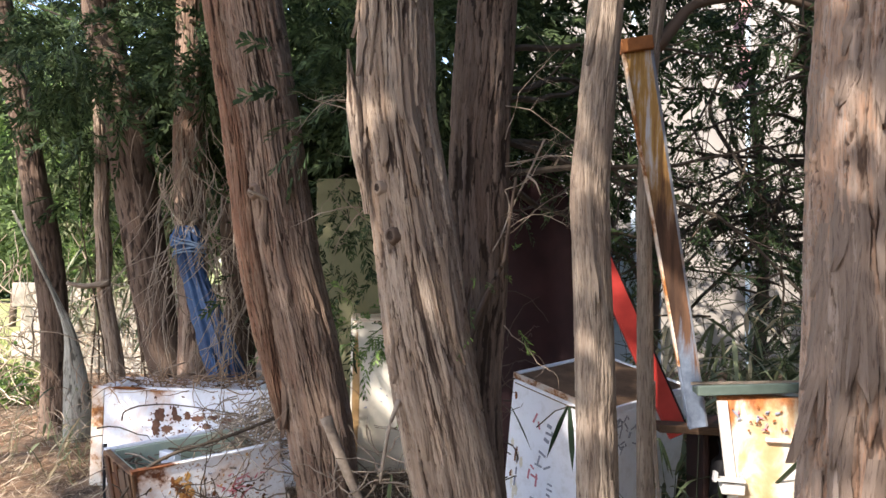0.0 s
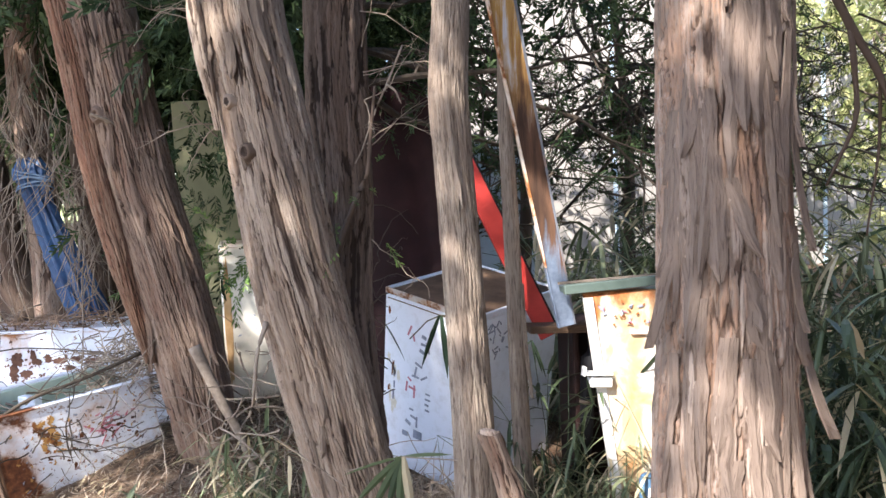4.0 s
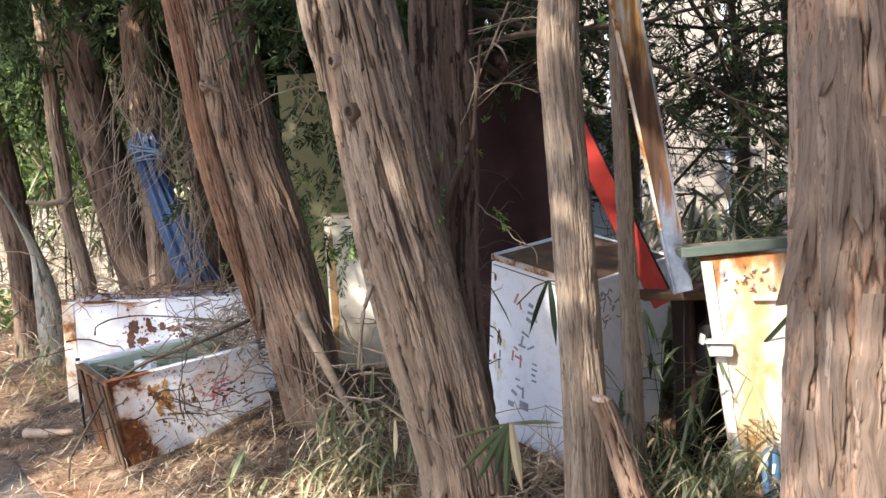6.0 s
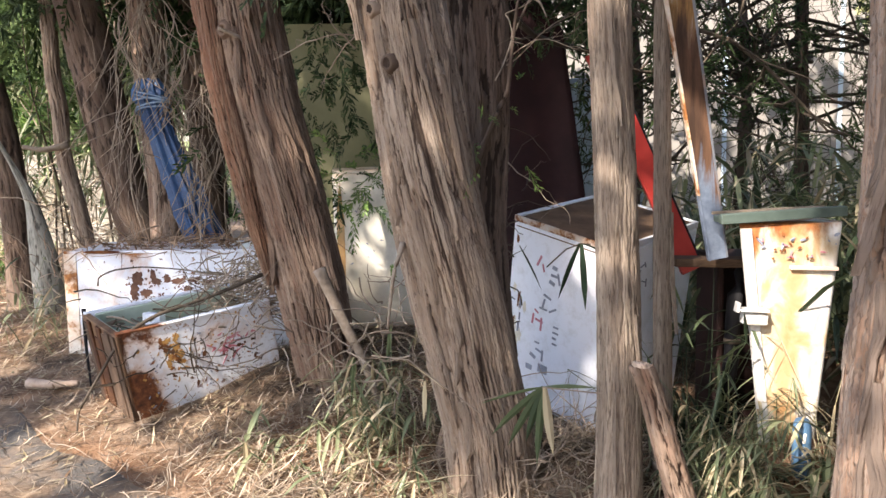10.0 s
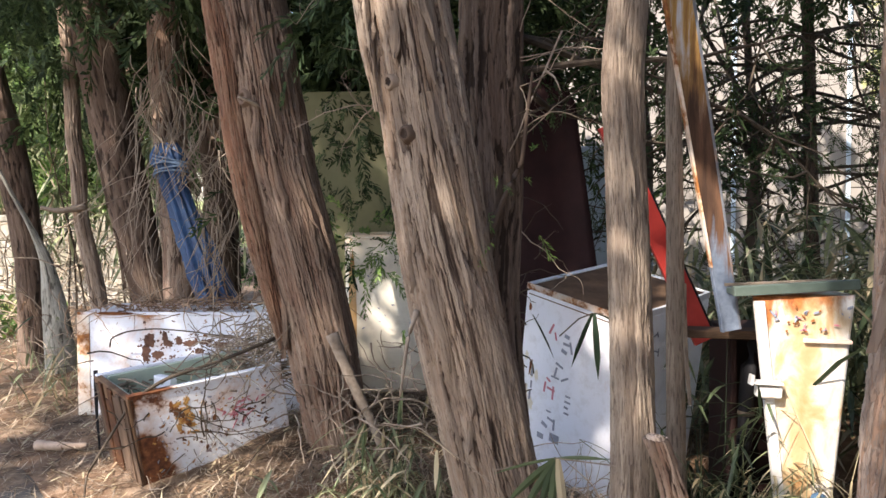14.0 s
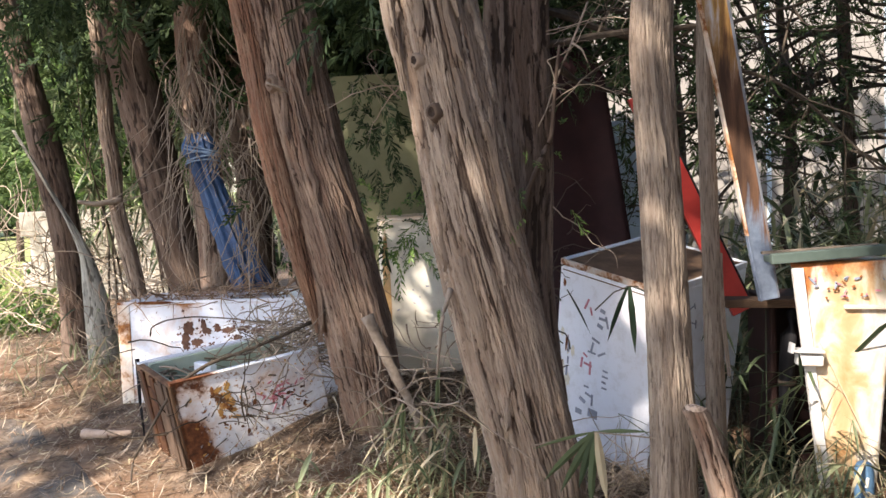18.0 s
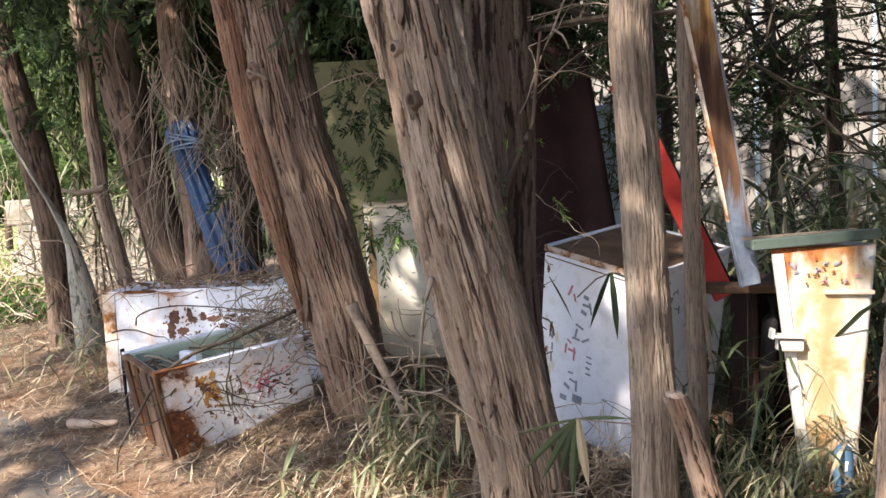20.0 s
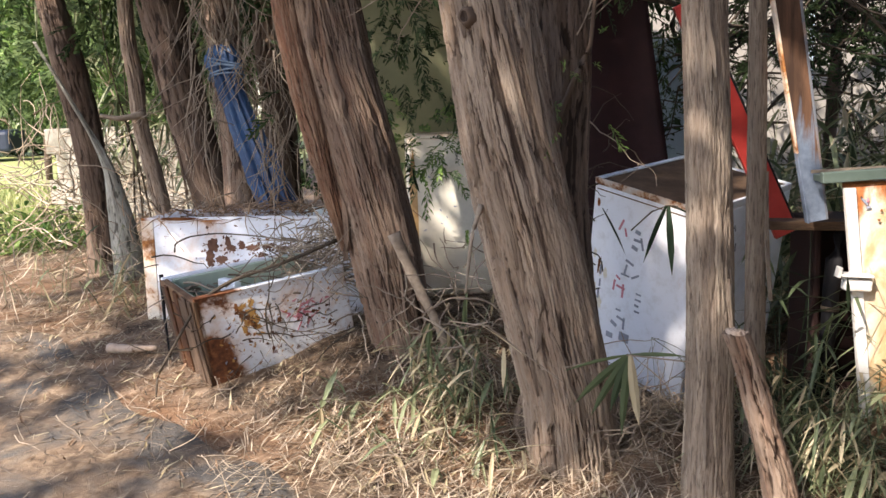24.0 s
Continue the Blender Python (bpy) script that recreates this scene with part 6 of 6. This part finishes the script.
bamboo("tall dark bamboo with long hanging leaves in the shade", (-3.75, 8.5), (-2.8, 9.3), 8, 22, 520, SASA)
bamboo("bamboo leaves catching the light behind the trunks", (-2.9, 8.9), (-2.2, 9.6), 5, 22, 521, SASA)
# the drooping leaf pairs in front of the washing machine
droop = thing("bamboo_sprig", "drooping dark bamboo leaves before the washing machine", "bamboo leaves", at=(0.55, 3.95, 0.9))
q = Soup()
q.blade((0.555, 3.95, 0.905), (-0.38, 0, -0.9), 0.24, 0.03, 0.05)
q.blade((0.56, 3.95, 0.905), (0.06, 0, -1), 0.29, 0.034, 0.0)
q.blade((0.57, 3.95, 0.9), (0.8, 0, -0.25), 0.1, 0.028, 0.2)
q.blade((0.30, 3.97, 0.9), (0.45, 0, -0.85), 0.2, 0.018, 0.1)
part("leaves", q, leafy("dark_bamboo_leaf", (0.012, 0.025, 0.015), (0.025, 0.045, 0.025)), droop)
q = Soup()
q.tube([(0.42, 4.0, 0.8), (0.5, 3.97, 0.88), (0.56, 3.95, 0.905), (0.6, 3.95, 0.9)], 0.003, 5)
part("twig", q, TWIG_DARK, droop)
front = thing("bamboo_sprig", "bamboo sprig with one bleached leaf by the thick trunk", "bamboo leaves", at=(0.3, 3.55, 0.3))
q = Soup()
for d, l in (((-0.7, -0.1, -0.5), 0.25), ((-0.55, -0.1, -0.75), 0.24), ((-0.12, -0.1, -1), 0.27), ((0.9, 0, 0.05), 0.2), ((-0.9, 0, -0.12), 0.24), ((0.12, -0.1, -1), 0.2), ((-0.35, -0.1, -0.9), 0.2)):
    q.blade((0.33, 3.5, 0.42), d, l, 0.034 if d[2] < -0.4 else 0.015, 0.1, 4, np.array((-d[2], 0.25, d[0])))
part("green_leaves", q, leafy("bamboo_sprig_leaf", (0.035, 0.06, 0.03), (0.1, 0.135, 0.065), 0.45), front)
q = Soup()
q.blade((0.335, 3.495, 0.42), (0.1, -0.1, -1), 0.26, 0.038, 0.0, 4, np.array((1.0, 0.3, 0.1)))
q.blade((-0.12, 3.63, 0.42), (-0.05, -0.1, -1), 0.16, 0.024, 0.0)
q.blade((-0.2, 3.66, 0.5), (0.8, -0.1, -0.5), 0.2, 0.02, 0.1)
part("dry_leaves", q, SASA_DRY, front, "bleached leaf")
q = Soup()
q.tube([(0.1, 3.56, 0.36), (0.33, 3.5, 0.42), (0.55, 3.46, 0.4)], 0.003, 5)
q.tube([(-0.33, 3.75, 0.5), (-0.18, 3.66, 0.5), (0.1, 3.56, 0.3)], 0.003, 5)
part("twig", q, TWIG, front)

# ---- litter ----
def litter(name, label, count, mat, seed, box, keep, length=0.16, width=0.006, lift=0.04):
    g = np.random.default_rng(seed)
    q = Soup()
    made = 0
    while made < count:
        x, y = g.uniform(box[0], box[1]), g.uniform(box[2], box[3])
        if g.random() > keep(x, y):
            continue
        made += 1
        z = float(ground_height(x, y)) + g.uniform(0.002, lift)
        a = g.uniform(0, 2 * math.pi)
        q.blade((x, y, z), (math.cos(a), math.sin(a), g.normal() * 0.12), length * g.uniform(0.4, 1.5), width * g.uniform(0.5, 1.6), g.uniform(-0.5, 0.4), 2)
    return tagged(part(name, q, mat, None), label, "litter", kind="stuff")


def bank(x, y):
    return (1.0 if x > -1.2 else 0.6) if y > road_edge(x) + 0.15 else (0.4 if y > road_edge(x) - 0.5 else 0.08)


litter("straw_litter", "dry pale straw strewn over the bank", 17000, STRAW, 601, (-3.6, 1.9, 2.9, 6.4), bank, 0.1, 0.0042, 0.05)
litter("straw_litter", "long grey dead stalks matted before the trunks", 2600, STRAW, 606, (-1.3, 1.2, 3.1, 4.6), bank, 0.2, 0.006, 0.07)
litter("dead_leaf_litter", "curled dead bamboo leaves on the bank", 2600, SASA_DRY, 604, (-3.0, 1.9, 2.9, 6.0), bank, 0.075, 0.011, 0.05)
litter("dark_litter", "dark rotted twigs and leaf scraps", 4000, TWIG_DARK, 605, (-3.6, 1.9, 2.9, 6.4), bank, 0.09, 0.007, 0.03)
litter("needle_litter", "rust-brown fallen needles and leaf bits", 8000, STRAW_RED, 602, (-3.6, 1.9, 2.9, 6.4), bank, 0.07, 0.009, 0.025)
litter("far_litter", "dry stalks on the far verge", 1800, STRAW, 603, (-6.5, -2.4, 5.5, 9.5), lambda x, y: 0.8, 0.3, 0.008, 0.06)

# ---- surroundings ----
wall = thing("low_wall", "low mossy weathered concrete block wall", "wall", at=(-5.3, 11.5, 0))
for r in range(4):
    for k in range(7):
        part("block", block(pose(-5.68 + 0.41 * k + (0.0 if r % 2 else 0.12), 11.55, 0.08 + 0.33 * r), (-0.2, 0.2), (-0.1, 0.1), (-0.162, 0.162), 0.014), MOSSY if (k * 3 + r) % 4 else CONCRETE, wall)
house = thing("house", "pale house wall behind the trees in sunlight", "house", at=(4.0, 12.2, 0))
part("wall", block(pose(4.0, 12.2, 0), (-3.6, 5.0), (0, 0.2), (-0.1, 6.6), 0.01), HOUSE, house)
for k in range(5):
    part("cladding_strip", block(pose(0.9 + 1.6 * k, 12.18, 0), (-0.03, 0.03), (0, 0.04), (0, 6.5), 0.004), HOUSE_BLUE, house)
part("blue_panel", block(pose(1.75, 9.2, 0), (-0.55, 0.45), (0, 0.04), (0, 1.9), 0.008), HOUSE_BLUE, house, "pale blue sheet")
pink = thing("pink_cloth", "strip of pink cloth hanging before the house", "cloth", at=(3.0, 9.0, 3.0))
q = Soup()
q.add([(2.97 + 0.04 * math.sin(i * 1.3) + 0.06 * (j - 1), 9.0 + 0.03 * math.sin(2.0 * j + i), 4.4 - 0.13 * i) for i in range(9) for j in range(3)], [[i * 3 + j, i * 3 + j + 1, (i + 1) * 3 + j + 1, (i + 1) * 3 + j] for i in range(8) for j in range(2)])
part("cloth", q, PINK, pink, "", True)

# crowns in open light get the lighter leaf colours
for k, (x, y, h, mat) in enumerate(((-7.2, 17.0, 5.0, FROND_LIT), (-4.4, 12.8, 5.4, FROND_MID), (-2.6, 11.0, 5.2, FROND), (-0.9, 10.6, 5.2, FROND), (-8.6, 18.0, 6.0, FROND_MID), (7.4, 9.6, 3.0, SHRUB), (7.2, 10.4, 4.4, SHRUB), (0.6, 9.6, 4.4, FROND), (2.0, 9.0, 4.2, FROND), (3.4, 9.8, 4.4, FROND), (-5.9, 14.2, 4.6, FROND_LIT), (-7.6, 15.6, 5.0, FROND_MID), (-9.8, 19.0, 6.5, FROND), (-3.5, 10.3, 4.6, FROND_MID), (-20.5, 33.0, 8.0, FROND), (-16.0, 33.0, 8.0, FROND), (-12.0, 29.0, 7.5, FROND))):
    g = np.random.default_rng(800 + k)
    e = thing("shrub_tree", "leafy evergreen in open light" if mat is not FROND else "dark evergreen behind the trunks", "tree", "background trees", at=(x, y, 0))
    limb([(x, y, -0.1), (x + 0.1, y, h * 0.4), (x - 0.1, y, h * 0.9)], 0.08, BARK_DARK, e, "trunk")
    for j in range(4):
        limb([(x, y, h * (0.3 + 0.12 * j)), (x + g.normal() * 0.4, y + g.normal() * 0.3, h * (0.5 + 0.12 * j)), (x + g.normal() * 0.8, y + g.normal() * 0.4, h * (0.7 + 0.1 * j))], 0.03, TWIG_DARK, e)
    far = 2.6 if y > 25 else 1.0
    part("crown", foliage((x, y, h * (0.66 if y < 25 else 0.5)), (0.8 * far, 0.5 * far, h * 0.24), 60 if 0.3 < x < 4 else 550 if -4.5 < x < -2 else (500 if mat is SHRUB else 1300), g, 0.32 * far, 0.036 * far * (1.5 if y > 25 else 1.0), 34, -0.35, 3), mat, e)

# unseen trees added right of and behind the camera to hold back skylight
for k, (x, y, h) in enumerate(((5.6, 3.2, 6.5), (5.2, 0.6, 7.0), (6.6, 5.6, 6.5), (4.2, -1.8, 7.0), (7.6, 1.8, 8.0), (7.2, -2.5, 8.0), (2.4, -4.2, 6.0), (0.6, -4.8, 5.5), (4.6, -4.6, 7.0))):
    g = np.random.default_rng(880 + k)
    e = thing("cypress_tree", "unseen evergreen added to block skylight", "tree", "background trees", at=(x, y, -0.2))
    limb([(x, y, -0.3), (x + 0.1, y, h * 0.5), (x, y + 0.1, h * 0.95)], 0.14, BARK_DARK, e, "trunk")
    part("crown", foliage((x, y, h * 0.55), (0.75, 0.75, h * 0.24), 620, g, 0.6, 0.11, 40, -0.35, 2), FROND, e)
# crowns added above the view so less sky lights the trunks
for k, (e, x, y, z) in enumerate(((centre_tree, 0.2, 4.6, 6.0), (left_tree, -1.4, 5.4, 6.2), (right_tree, 1.7, 3.6, 5.8), (slim_tree, 1.0, 5.4, 6.2))):
    g = np.random.default_rng(900 + k)
    part("crown", foliage((x, y, z), (0.8, 0.7, 0.55), 300, g, 0.55, 0.1, 22, -0.35, 2), FROND, e, "unseen high crown added to block the sky")

grass = Soup()
g = np.random.default_rng(850)
for _ in range(7000):
    x, y = g.uniform(-10.5, -5.0), g.uniform(8.4, 17)
    grass.blade((x, y, float(ground_height(x, y)) if y < 14 else 0.0), (g.normal() * 0.4, g.normal() * 0.4, 1), g.uniform(0.12, 0.38), 0.035, 0.3, 2)
tagged(part("grass", grass, SHRUB, None), "sunlit bright green grass on the far verge", "grass", kind="stuff")
weeds = Soup()
for _ in range(700):
    c = np.array((-4.75, 9.0, 0.18)) + g.normal(size=3) * np.array((0.28, 0.3, 0.13))
    weeds.blade(np.maximum(c, (-99, -99, 0.01)), g.normal(size=3) + np.array((0, -0.3, 0.5)), g.uniform(0.08, 0.16), 0.05, 0.3, 2)
tagged(part("weeds", weeds, FROND_LIT, None), "bushy green weeds at the verge", "weeds", kind="stuff")

car = thing("parked_car", "dark blue parked car in shade far off", "car", at=(-18.0, 29.0, 0))
part("body", block(pose(-18.0, 29.0, 0.75, 0, 0, 8), (-2.0, 2.0), (-0.8, 0.8), (-0.4, 0.35), 0.15, 3), DARK_CAR, car)
part("cabin", block(pose(-18.0, 29.0, 1.35, 0, 0, 8), (-1.3, 1.1), (-0.7, 0.7), (-0.3, 0.3), 0.2, 3), DARK_CAR, car)
for sx in (-1.25, 1.25):
    q = Soup()
    q.tube([(-18.0 + sx, 28.1, 0.32), (-18.0 + sx, 28.3, 0.32)], 0.32, 20)
    part("wheel", q, BLACK, car)
